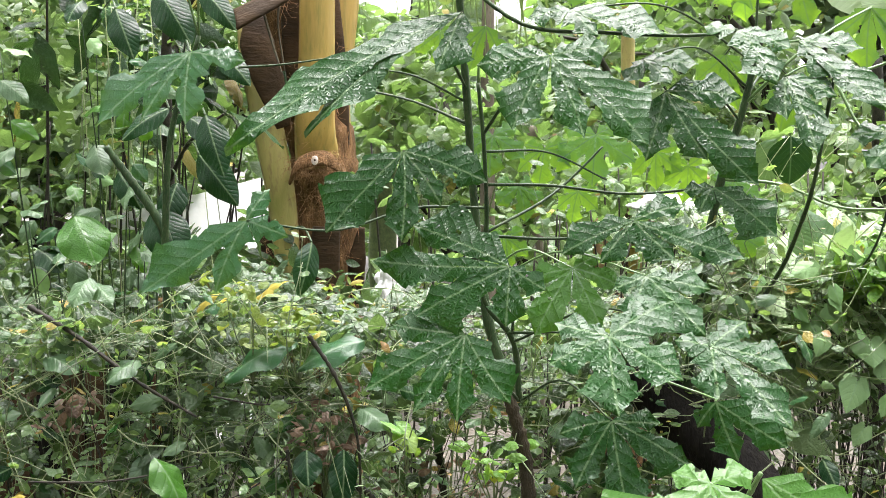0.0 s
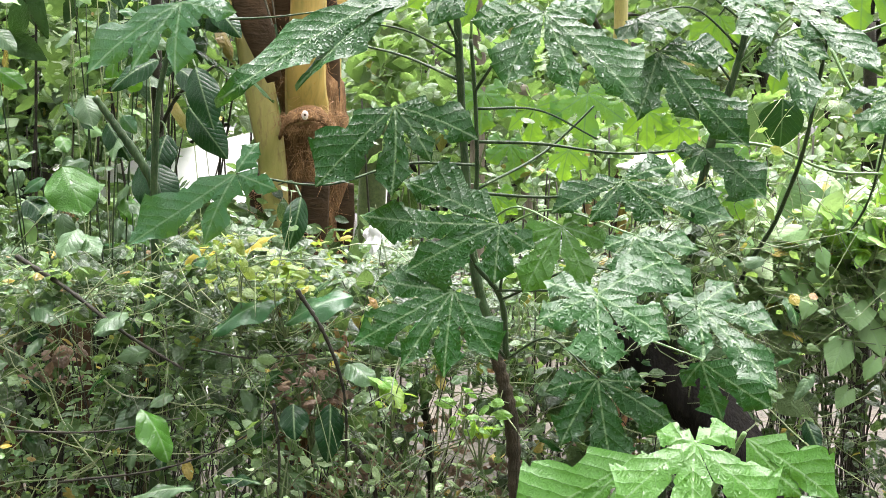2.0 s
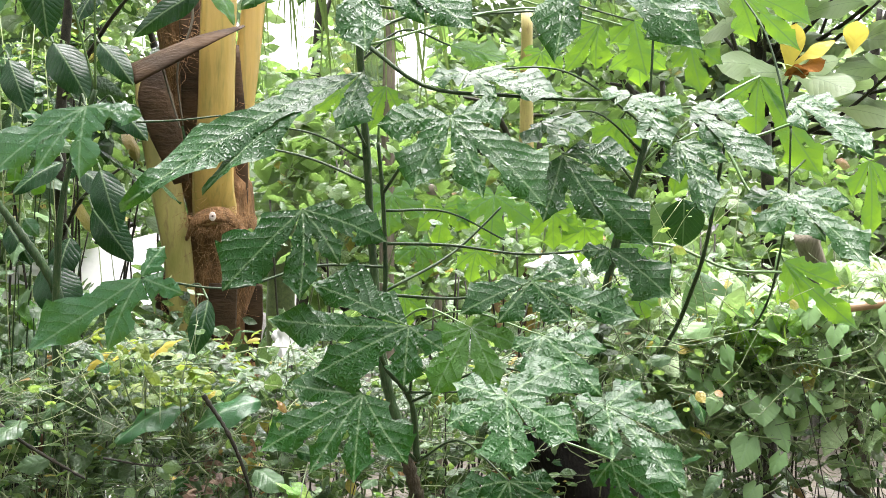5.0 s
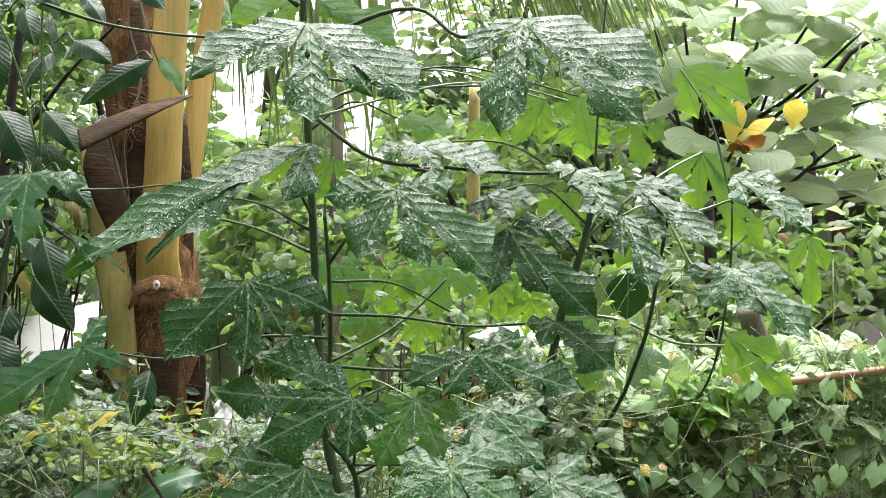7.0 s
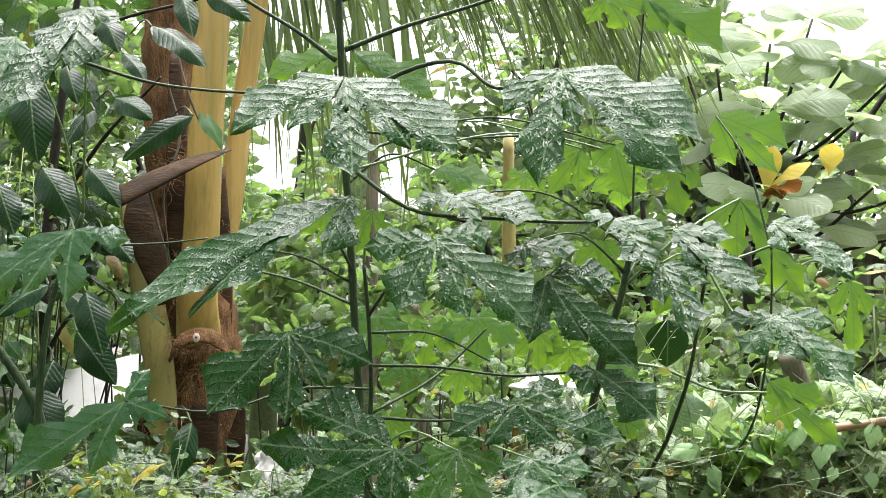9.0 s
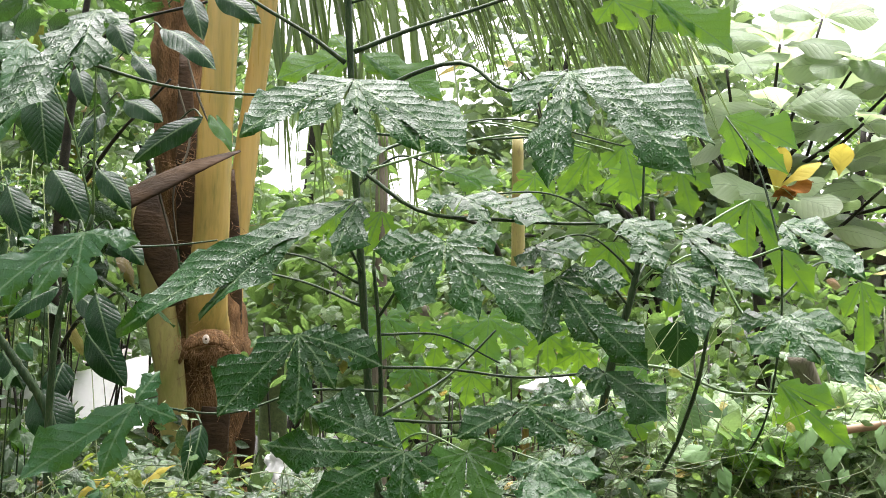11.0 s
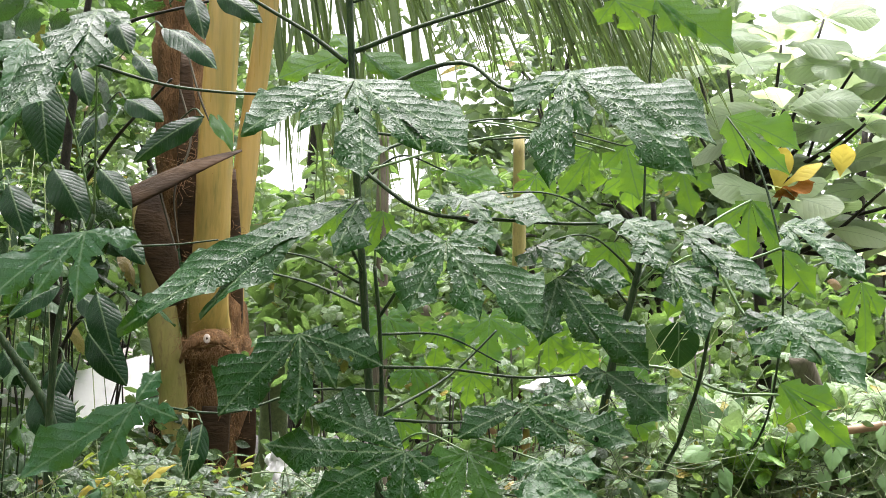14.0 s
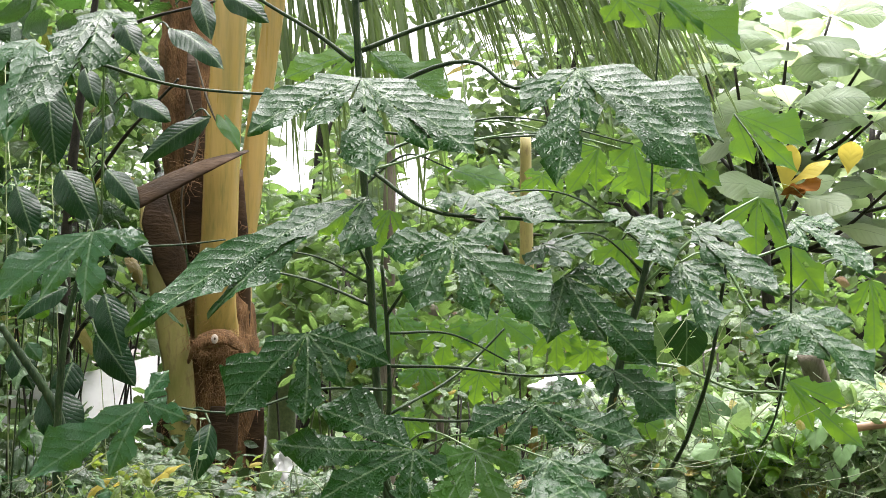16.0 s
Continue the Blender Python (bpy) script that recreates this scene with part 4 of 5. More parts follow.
def hedge(name, label, x0, x1, y0, y1, n_top, n_face, n_low, size, mats, seed, shape):
    r = np.random.default_rng(seed)
    h = thing(name, label, "hedge")

    def clear(p):
        """The bare spots in the hedge where old boards and dry stems show."""
        gap = (((p[:, 0] + 0.99) / 0.10) ** 2 + ((p[:, 2] - 1.02) / 0.055) ** 2 < 1) | (((p[:, 0] + 0.16) / 0.09) ** 2 + ((p[:, 2] - 0.80) / 0.13) ** 2 < 1) | (((p[:, 0] + 0.36) / 0.06) ** 2 + ((p[:, 2] - 0.92) / 0.05) ** 2 < 1)
        return p[~gap]

    wid = 0.85 if shape == "heart" else 0.5
    x = r.uniform(x0, x1, n_top)
    p = np.stack([x, r.uniform(y0 + 0.10, y1, n_top), top_of_hedge(x) - np.abs(r.normal(0, 0.05, n_top))], -1)
    leaf_mass("top_foliage", clear(p), size, shape, mats[0], h, wid, 0.66, 7, 5, 0.5, toward=0.6)
    x = r.uniform(x0, x1, n_face)
    z = top_of_hedge(x) - r.beta(1.1, 2.2, n_face) * (0.45 if shape == "heart" else 0.75)
    p = np.stack([x, y0 + r.exponential(0.10, n_face), z], -1)
    leaf_mass("face_foliage", clear(p), size * 0.95, shape, mats[1], h, wid, 0.5, 7, 5, 0.8, hang=0.3, toward=0.5)
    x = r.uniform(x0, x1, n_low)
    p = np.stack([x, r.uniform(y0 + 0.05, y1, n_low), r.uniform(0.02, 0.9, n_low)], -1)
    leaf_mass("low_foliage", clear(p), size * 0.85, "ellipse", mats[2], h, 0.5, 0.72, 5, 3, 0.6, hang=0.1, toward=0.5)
    m = int(1500 * (x1 - x0))
    x = r.uniform(x0, x1, m)
    p = np.stack([x, y0 - 0.03 + r.exponential(0.08, m), top_of_hedge(x) + 0.02 - r.beta(1.0, 1.6, m) * 0.95], -1)
    leaf_mass("fine_foliage", clear(p), size * 0.45, "ellipse", mats[2], h, 0.42, 0.45, 4, 3, 0.6, hang=0.1, toward=0.7)
    lines = []
    for _ in range(int(120 * (x1 - x0))):
        a = r.uniform(x0, x1)
        f = np.array([a, r.uniform(y0, y1), -0.02])
        t = f + np.array([r.normal(0, 0.32), r.normal(0, 0.10), r.uniform(0.4, 1.3)])
        t[2] = min(t[2], float(top_of_hedge(t[0])))
        lines.append(((tuple(f), tuple(f + (t - f) * 0.35 + r.normal(size=3) * 0.03), tuple(f + (t - f) * 0.7 + r.normal(size=3) * 0.03), tuple(t)), (r.uniform(0.0015, 0.004), 0.001)))
    many_tubes("twigwork", lines, TWIG, h, 5, 12)
    lines = []
    for _ in range(int(110 * (x1 - x0))):
        c = np.array([r.uniform(x0, x1), y0 + r.normal(0, 0.05), 0.0])
        c[2] = float(top_of_hedge(c[0])) - r.beta(1.0, 1.6) * 0.9
        d = np.array([r.normal(0, 0.10), r.normal(0, 0.04), r.normal(0, 0.10)])
        bend = [tuple(c + d * q + r.normal(size=3) * np.array([0.05, 0.03, 0.05])) for q in (-1, -0.6, -0.2, 0.2, 0.6, 1)]
        lines.append((bend, (r.uniform(0.0008, 0.0018), 0.0007)))
    many_tubes("vinework", lines, VINE, h, 4, 18)
    lines = []
    for _ in range(int((9 if shape == "heart" else 26) * (x1 - x0))):
        a = r.uniform(x0, x1)
        q = np.array([a, y0 - 0.02, float(top_of_hedge(np.array(a))) + r.uniform(-0.45, 0.06)])
        run, bend = np.array([r.normal(0, 0.05), 0.0, -r.uniform(0.03, 0.07)]) if r.random() < 0.6 else np.array([r.choice((-1, 1)) * 0.06, 0.0, r.normal(0, 0.02)]), [tuple(q)]
        for _ in range(6):
            run = run + r.normal(size=3) * np.array([0.022, 0.006, 0.022])
            q = q + run
            bend.append(tuple(q))
        lines.append((bend, (r.uniform(0.0012, 0.0020), 0.0009)))
    many_tubes("trailing_vine", lines, VINE_PALE, h, 5, 26)
    lines, beads = [], []
    for _ in range(int((26 if shape == "heart" else 60) * (x1 - x0))):
        a = r.uniform(x0, x1)
        q = np.array([a, y0 - r.uniform(0.0, 0.06), float(top_of_hedge(np.array(a))) - r.beta(1.0, 1.5) * 0.9])
        run, bend = r.normal(size=3) * np.array([0.030, 0.008, 0.022]), [tuple(q)]
        for _ in range(7):
            run = run + r.normal(size=3) * np.array([0.014, 0.005, 0.014])
            q = q + run
            bend.append(tuple(q))
            beads += [q + r.normal(size=3) * 0.008 for _ in range(2)]
        lines.append((bend, (r.uniform(0.0008, 0.0013), 0.0006)))
    many_tubes("runner", lines, VINE_PALE, h, 4, 24)
    leaf_mass("runner_leaf", clear(np.array(beads)), 0.021, shape, HEDGE_MID, h, 0.6, 0.45, 5, 3, 0.8, hang=0.2, toward=0.6)
    return h


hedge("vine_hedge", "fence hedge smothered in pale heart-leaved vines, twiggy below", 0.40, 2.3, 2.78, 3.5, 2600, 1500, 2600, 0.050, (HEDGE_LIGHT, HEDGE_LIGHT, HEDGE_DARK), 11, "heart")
# HEDGE_MID lightens the low and fine leaves in place of wet glints.
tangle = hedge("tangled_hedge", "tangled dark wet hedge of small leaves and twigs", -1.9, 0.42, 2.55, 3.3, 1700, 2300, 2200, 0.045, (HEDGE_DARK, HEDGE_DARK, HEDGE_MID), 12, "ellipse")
thicket("vine", "yellow-green vine tangle climbing at the palm's foot", scatter((-0.90, 2.95, 1.0), (-0.50, 3.3, 1.2), 14, 6), 0.08, 18, 0.035, VINE_YELLOW, "ellipse", 0.35, 0.4, 0.2, 8, 0.0015, VINE)


def hedge_sprays(h):
    """Larger single leaves that stand out of the tangle, and twiggy branches across it."""
    r = np.random.default_rng(31)
    for b, e, w, roll, mat in (((-0.763, 2.333, 0.921), (-0.699, 2.303, 0.822), 0.075, 20, LOBED_PALE), ((-0.476, 2.430, 0.918), (-0.463, 2.382, 0.854), 0.06, 0, RIBBED), ((-0.653, 2.318, 0.767), (-0.775, 2.288, 0.747), 0.035, 0, SAGE), ((-0.610, 2.353, 0.775), (-0.519, 2.328, 0.777), 0.03, 0, RIBBED), ((-0.400, 2.435, 0.919), (-0.400, 2.399, 0.804), 0.06, 20, RIBBED), ((-0.498, 2.458, 1.136), (-0.636, 2.399, 1.061), 0.075, 0, LOBED_SMOOTH), ((-0.362, 2.487, 1.135), (-0.493, 2.431, 1.082), 0.07, 10, LOBED_SMOOTH), ((-0.948, 2.499, 1.264), (-0.963, 2.439, 1.205), 0.06, 0, SAGE), ((-0.946, 2.507, 1.252), (-0.889, 2.465, 1.210), 0.05, 0, SAGE), ((-1.044, 2.661, 1.388), (-0.977, 2.610, 1.280), 0.12, 0, LOBED_PALE), ((-0.291, 2.448, 0.966), (-0.251, 2.404, 0.919), 0.05, 0, VINE_LEAF), ((-0.367, 2.448, 1.000), (-0.304, 2.407, 0.963), 0.06, 0, SAGE), ((-1.059, 2.519, 1.091), (-0.971, 2.480, 1.063), 0.06, 0, SAGE), ((-0.838, 2.482, 1.090), (-0.890, 2.423, 1.051), 0.05, 0, SAGE), ((-0.126, 2.509, 0.970), (-0.154, 2.476, 0.958), 0.03, 0, SAGE)):
        blade(h, b, e, w, roll, mat, "ellipse", 0.10, 0.3, 0.04, name="large_leaf", face=0.5)
    mats = (SAGE, LOBED_SMOOTH, SAGE, RIBBED, SAGE, LOBED, SAGE)
    for k in range(190):
        x = r.uniform(-1.35, 0.6)
        b = np.array([x, 2.5 + r.exponential(0.06), r.uniform(0.25, 1.0) ** 0.7 * float(top_of_hedge(np.array(x)))])
        d = np.array([r.normal(), r.normal() * 0.6 - 0.3, r.normal() * 0.5 - 0.3])
        ln = r.uniform(0.035, 0.085)
        blade(h, tuple(b), tuple(b + d / np.linalg.norm(d) * ln), ln * r.uniform(0.35, 0.6), r.uniform(-40, 40), mats[k % 7], "ellipse", 0.10, 0.3, 0.04, ns=10, nd=5, name="large_leaf", face=0.5)
    for pts, w in ((((-0.467, 2.422, 1.154), (-0.420, 2.416, 1.086), (-0.375, 2.423, 0.969), (-0.363, 2.419, 0.781)), 0.008), (((-1.098, 2.531, 1.199), (-0.993, 2.510, 1.143), (-0.837, 2.476, 1.043), (-0.717, 2.474, 0.974)), 0.009), (((-1.039, 2.368, 0.858), (-0.867, 2.379, 0.860), (-0.701, 2.412, 0.886)), 0.004), (((-0.945, 2.360, 0.757), (-0.693, 2.381, 0.800), (-0.561, 2.417, 0.859), (-0.505, 2.429, 0.918)), 0.004), (((-0.415, 2.523, 0.825), (-0.367, 2.523, 0.807), (-0.329, 2.518, 0.754), (-0.314, 2.497, 0.587)), 0.012), (((-0.516, 2.428, 0.918), (-0.503, 2.416, 0.826), (-0.505, 2.395, 0.665)), 0.006), (((-0.669, 2.433, 1.025), (-0.565, 2.437, 1.009), (-0.449, 2.446, 1.020)), 0.004), (((-0.231, 2.694, 0.891), (-0.216, 2.678, 0.764), (-0.205, 2.648, 0.537)), 0.018), (((-1.026, 2.584, 0.804), (-1.028, 2.572, 0.717), (-1.027, 2.552, 0.568)), 0.014)):
        tube("branch", pts, [w * 0.62, w * 0.5, w * 0.3], TWIG, h, sides=7, n=40, knobs=0.5)


VINE_LEAF = leaf_material("fresh_vine_leaf", (0.10, 0.20, 0.04), (0.20, 0.30, 0.07), (0.40, 0.55, 0.08), 0.3, 0.35, pitch=0.014, pleat=0.0008, ladder=0.0003, wet=0.5)
hedge_sprays(tangle)


def heart_leaves():
    """The larger hanging heart-shaped leaves at the hedge's front."""
    t = thing("heart_leaf_vine", "vine with hanging pale green heart-shaped leaves", "vine")
    for b, e, w, roll in (((0.729, 2.751, 1.104), (0.727, 2.713, 1.050), 0.092, 0), ((0.652, 2.776, 1.172), (0.658, 2.748, 1.115), 0.07, 10), ((0.602, 2.769, 1.143), (0.608, 2.743, 1.096), 0.065, -15), ((0.533, 2.789, 1.178), (0.537, 2.763, 1.130), 0.05, 20), ((0.698, 2.737, 1.016), (0.667, 2.706, 0.950), 0.075, 30), ((0.763, 2.767, 1.057), (0.790, 2.739, 0.986), 0.07, -20), ((0.805, 2.781, 1.146), (0.820, 2.754, 1.086), 0.07, 0), ((0.594, 2.843, 1.245), (0.573, 2.795, 1.198), 0.07, 0), ((0.723, 2.850, 1.240), (0.720, 2.804, 1.199), 0.07, 0)):
        blade(t, b, e, w, roll, LEAF_HEART, "heart", 0.05, 0.25, 0.01, ns=16, nd=11)
        petiole(t, (b, (b[0], b[1] + 0.03, b[2] + 0.02), (b[0] + 0.02, b[1] + 0.08, b[2] - 0.02)), 0.0012, VINE)
    r = np.random.default_rng(77)
    for _ in range(110):
        x = r.uniform(0.46, 1.75)
        b = np.array([x, 2.70 + r.exponential(0.05), float(top_of_hedge(np.array(x))) + 0.01 - r.beta(1.0, 1.9) * 0.55])
        ln = r.uniform(0.030, 0.054)
        d = np.array([r.normal(0, 0.40), -0.25, -abs(r.normal(0.95, 0.3))])
        e = b + d / np.linalg.norm(d) * ln
        blade(t, tuple(b), tuple(e), ln * r.uniform(0.85, 1.05), r.uniform(-30, 30), LEAF_HEART, "heart", 0.06, 0.25, 0.02, ns=13, nd=9, face=0.7)
        petiole(t, (tuple(b), tuple(b + np.array([0.0, 0.03, 0.02])), tuple(b + np.array([r.normal(0, 0.03), 0.08, -0.02]))), 0.0010, VINE)


LEAF_HEART = leaf_material("heart_leaf", (0.09, 0.19, 0.07), (0.19, 0.31, 0.14), (0.26, 0.44, 0.08), 0.35, 0.3, pitch=0.016, pleat=0.0004, ladder=0.0002, wet=0.25)
heart_leaves()


# ---- lobed-leaf shrubs in front ----
def shrub(label, stems):
    t = thing("lobed_shrub", label, "shrub", "lobed-leaf shrubs")
    for pts, radii, mat in stems:
        tube("stem", pts, radii, mat, t, sides=10, n=44, knobs=0.22)
        STEMS.setdefault(t.name, []).append(smooth_line(pts, 60))
    return t


main = shrub("tall shrub with large wet dark green lobed leaves", (
    (((-0.184, 2.389, 2.374), (-0.175, 2.405, 2.170), (-0.164, 2.425, 1.909), (-0.147, 2.446, 1.648), (-0.132, 2.465, 1.410), (-0.109, 2.441, 1.205), (-0.066, 2.422, 1.047)), [0.007, 0.007, 0.008, 0.009, 0.011], STEM_DARK),
    (((-0.070, 2.423, 1.059), (-0.035, 2.409, 0.935), (-0.016, 2.386, 0.755), to_ground((0.002, 2.357, 0.530))), [0.012, 0.014, 0.015, 0.018], STEM_BROWN),
    (((-0.118, 2.345, 1.653), (-0.109, 2.353, 1.555), (-0.103, 2.365, 1.403), (-0.103, 2.379, 1.218), (-0.061, 2.388, 1.167), (-0.040, 2.391, 1.031)), [0.004, 0.0045, 0.0055, 0.007], STEM_DARK)))
right = shrub("slender shrub with wet silvery-shining lobed leaves", (
    (((0.433, 2.542, 1.701), (0.416, 2.549, 1.619), (0.372, 2.561, 1.465), (0.339, 2.575, 1.276), to_ground((0.271, 2.485, 0.612))), [0.007, 0.008, 0.010, 0.012], STEM_DARK),
    (((0.528, 2.254, 1.663), (0.516, 2.272, 1.569), (0.505, 2.300, 1.469), (0.500, 2.460, 1.341), (0.490, 2.900, 1.10), to_ground((0.479, 3.0, 0.0))), [0.003, 0.0035, 0.0038, 0.0045, 0.006, 0.006], STEM_DARK),
    (((0.715, 2.492, 1.697), (0.714, 2.503, 1.558), (0.706, 2.560, 1.396), (0.703, 2.950, 1.15), to_ground((0.698, 3.0, 0.600))), [0.0022, 0.0026, 0.003], STEM_DARK)))
low = shrub("low shrub with bright green wet lobed leaves", (
    (((0.349, 1.937, 1.007), (0.322, 1.975, 0.930), (0.273, 2.051, 0.766), to_ground((0.262, 2.106, 0.428))), [0.004, 0.006, 0.009], STEM_GREEN),))
left = shrub("shrub with hanging wet green lobed leaves beside the palm", (
    (((-0.729, 2.586, 1.777), (-0.801, 2.603, 1.561), (-0.820, 2.617, 1.392), (-0.826, 2.635, 1.152), to_ground((-0.808, 2.466, 0.580))), [0.005, 0.007, 0.009, 0.011], STEM_DARK),
    (((-0.983, 2.705, 1.544), (-0.926, 2.711, 1.463), (-0.876, 2.717, 1.388), (-0.807, 2.733, 1.188), to_ground((-0.801, 2.563, 0.546))), [0.008, 0.010, 0.011, 0.013], STEM_DARK)))

# leaves of the tall shrub, the slender one, the low one and the one beside the palm
palmate(main, (-0.147, 2.170, 1.981), 3, 38, ((-58, 0.234), (-39, 0.158), (4, 0.235), (36, 0.201), (49, 0.266)), LOBED, stalk=False)
palmate(main, (0.241, 2.170, 1.998), -4, 38, ((-50, 0.133), (-9, 0.254), (11, 0.143), (44, 0.307), (62, 0.289)), LOBED, dome=0.2, stalk=False)
palmate(main, (0.019, 2.200, 1.690), -0, 34, ((-87, 0.132), (-24, 0.164), (19, 0.176), (43, 0.246), (107, 0.111)), LOBED, stalk=False)
palmate(main, (-0.131, 2.100, 1.757), 3, 42, ((-59, 0.459, 0.5), (-49, 0.343, 0.6), (-20, 0.13)), LOBED, dome=0.2, stalk=False)
palmate(main, (-0.240, 2.150, 1.521), 4, 24, ((-43, 0.198), (-1, 0.164), (34, 0.12), (70, 0.159)), LOBED, stalk=False)
palmate(main, (-0.051, 2.120, 1.319), 1, 22, ((-116, 0.197), (-95, 0.252), (-63, 0.186), (-4, 0.106), (57, 0.074)), LOBED, stalk=False)
palmate(main, (0.059, 2.200, 1.310), -1, 30, ((-77, 0.078), (-28, 0.143), (24, 0.122), (70, 0.092), (122, 0.056)), LOBED_PALE)
palmate(main, (0.183, 2.120, 1.304), -3, 42, ((-67, 0.062), (-19, 0.097), (41, 0.149), (80, 0.112)), LOBED)
palmate(main, (0.167, 2.200, 1.395), -3, 32, ((-65, 0.141), (-37, 0.1), (45, 0.106), (72, 0.208), (113, 0.098)), LOBED, stalk=False)
palmate(main, (0.114, 2.000, 1.215), -2, 42, ((-110, 0.097), (-63, 0.112), (6, 0.142), (58, 0.139), (128, 0.136)), LOBED, stalk=False)
palmate(main, (0.280, 2.020, 1.196), -6, 46, ((-106, 0.062), (6, 0.101), (41, 0.19), (77, 0.134), (137, 0.087)), LOBED)
palmate(main, (0.301, 2.100, 1.089), -6, 22, ((-35, 0.054), (21, 0.106), (59, 0.14)), LOBED, stalk=False)
palmate(main, (0.124, 2.100, 1.054), -2, 28, ((-76, 0.093), (-28, 0.133), (10, 0.17), (61, 0.155), (90, 0.085)), LOBED)
palmate(main, (-0.129, 2.100, 1.204), 2, 26, ((-100, 0.134), (-61, 0.202), (-33, 0.164), (-5, 0.154), (33, 0.144)), LOBED, stalk=False)
palmate(low, (0.243, 1.730, 1.043), -6, 44, ((-107, 0.058, 1.4), (-46, 0.147, 1.4), (2, 0.199, 1.15), (50, 0.145, 1.4), (113, 0.065, 1.4)), LOBED_PALE, holes=0, stalk=False)
palmate(low, (0.175, 1.850, 0.988), -4, 30, ((-60, 0.229), (-44, 0.167), (-23, 0.132)), LOBED_PALE, holes=0, stalk=False)
palmate(low, (0.336, 1.850, 1.020), -7, 30, ((46, 0.117), (58, 0.161)), LOBED_PALE, holes=0, stalk=False)
palmate(low, (0.413, 1.700, 0.976), -10, 50, ((-56, 0.068), (-8, 0.103), (44, 0.094)), LOBED, stalk=False)
palmate(left, (-0.635, 2.200, 1.705), 11, 28, ((-49, 0.219, 0.68), (-32, 0.164, 0.68), (-3, 0.144, 0.68), (83, 0.1, 0.68)), LOBED_SMOOTH)
palmate(left, (-0.549, 2.250, 1.395), 10, 20, ((-56, 0.24, 0.68), (-23, 0.147, 0.68), (69, 0.084, 0.68), (147, 0.078, 0.68)), LOBED_SMOOTH, stalk=False)
palmate(left, (-0.652, 2.300, 2.143), 11, 40, ((-26, 0.164), (-26, 0.338), (-6, 0.173), (64, 0.073)), LOBED)
palmate(left, (-0.820, 2.400, 2.111), 13, 35, ((-45, 0.167, 0.68), (-7, 0.271, 0.68), (11, 0.174, 0.68)), LOBED_SMOOTH)
palmate(right, (0.361, 2.300, 1.741), -6, 45, ((-110, 0.065), (27, 0.147), (66, 0.107)), LOBED, stalk=False)
palmate(right, (0.473, 2.300, 1.720), -8, 46, ((34, 0.115), (42, 0.22), (85, 0.115)), LOBED, stalk=False)
palmate(right, (0.438, 2.250, 1.652), -8, 40, ((1, 0.095), (17, 0.175), (66, 0.098)), LOBED)
palmate(right, (0.634, 2.200, 1.554), -11, 42, ((-85, 0.093), (-37, 0.105), (29, 0.113), (39, 0.2), (85, 0.105)), LOBED, stalk=False)
palmate(right, (0.661, 2.300, 1.736), -11, 46, ((17, 0.084), (44, 0.197), (86, 0.093)), LOBED, stalk=False)
palmate(right, (0.327, 2.350, 1.452), -6, 30, ((-85, 0.057), (-26, 0.06), (50, 0.152)), LOBED, stalk=False)
palmate(right, (0.241, 2.400, 1.636), -4, 28, ((-15, 0.146), (29, 0.163), (42, 0.26), (88, 0.145)), LOBED)
palmate(right, (0.197, 2.400, 1.699), -3, 45, ((-30, 0.068), (40, 0.083), (89, 0.109)), LOBED)
palmate(right, (0.057, 2.400, 1.797), -1, 46, ((-78, 0.086), (37, 0.09), (74, 0.19)), LOBED)
palmate(main, (-0.179, 2.500, 2.110), 3, 30, ((-147, 0.072), (-68, 0.166), (-39, 0.108)), LOBED_BACKLIT)
palmate(main, (-0.152, 2.500, 2.110), 2, 30, ((38, 0.067), (45, 0.14), (57, 0.199)), LOBED_BACKLIT)
palmate(main, (0.410, 2.600, 1.932), -6, 20, ((-45, 0.07), (12, 0.128), (56, 0.102)), LOBED_BACKLIT)
palmate(main, (0.343, 2.650, 1.932), -5, 15, ((-71, 0.134), (-35, 0.13), (-4, 0.102)), LOBED_BACKLIT)
palmate(main, (0.541, 2.650, 1.887), -8, 15, ((-41, 0.061), (13, 0.11), (60, 0.08)), LOBED_BACKLIT)
palmate(main, (0.374, 2.500, 2.226), -6, 15, ((-35, 0.067), (34, 0.086), (72, 0.098)), LOBED_BACKLIT)
palmate(main, (-0.101, 2.300, 1.755), 2, 15, ((-45, 0.104), (-20, 0.091), (23, 0.069)), LOBED_BACKLIT)
palmate(main, (0.019, 2.500, 1.862), -0, 35, ((-97, 0.035), (63, 0.091), (78, 0.125)), LOBED_BACKLIT)
palmate(right, (0.678, 2.600, 1.816), -10, 18, ((-49, 0.096), (-3, 0.14), (30, 0.258), (37, 0.086)), LOBED_BACKLIT, stalk=False)
palmate(right, (0.642, 2.650, 2.007), -10, 22, ((18, 0.125), (43, 0.189), (63, 0.172)), LOBED_BACKLIT)
palmate(right, (0.459, 2.500, 2.230), -7, 22, ((27, 0.103), (40, 0.136), (51, 0.202)), LOBED_BACKLIT)
palmate(right, (0.734, 2.600, 1.423), -11, 20, ((24, 0.116), (47, 0.205), (67, 0.129)), LOBED_BACKLIT)
palmate(right, (0.398, 2.700, 1.733), -6, 15, ((-48, 0.084), (13, 0.124), (41, 0.092)), LOBED_BACKLIT)
palmate(right, (0.984, 2.800, 1.650), -14, 15, ((-25, 0.094), (0, 0.178), (23, 0.092)), LOBED_BACKLIT)
palmate(right, (0.561, 2.800, 1.683), -8, 15, ((-35, 0.08), (-13, 0.121)), LOBED_BACKLIT)
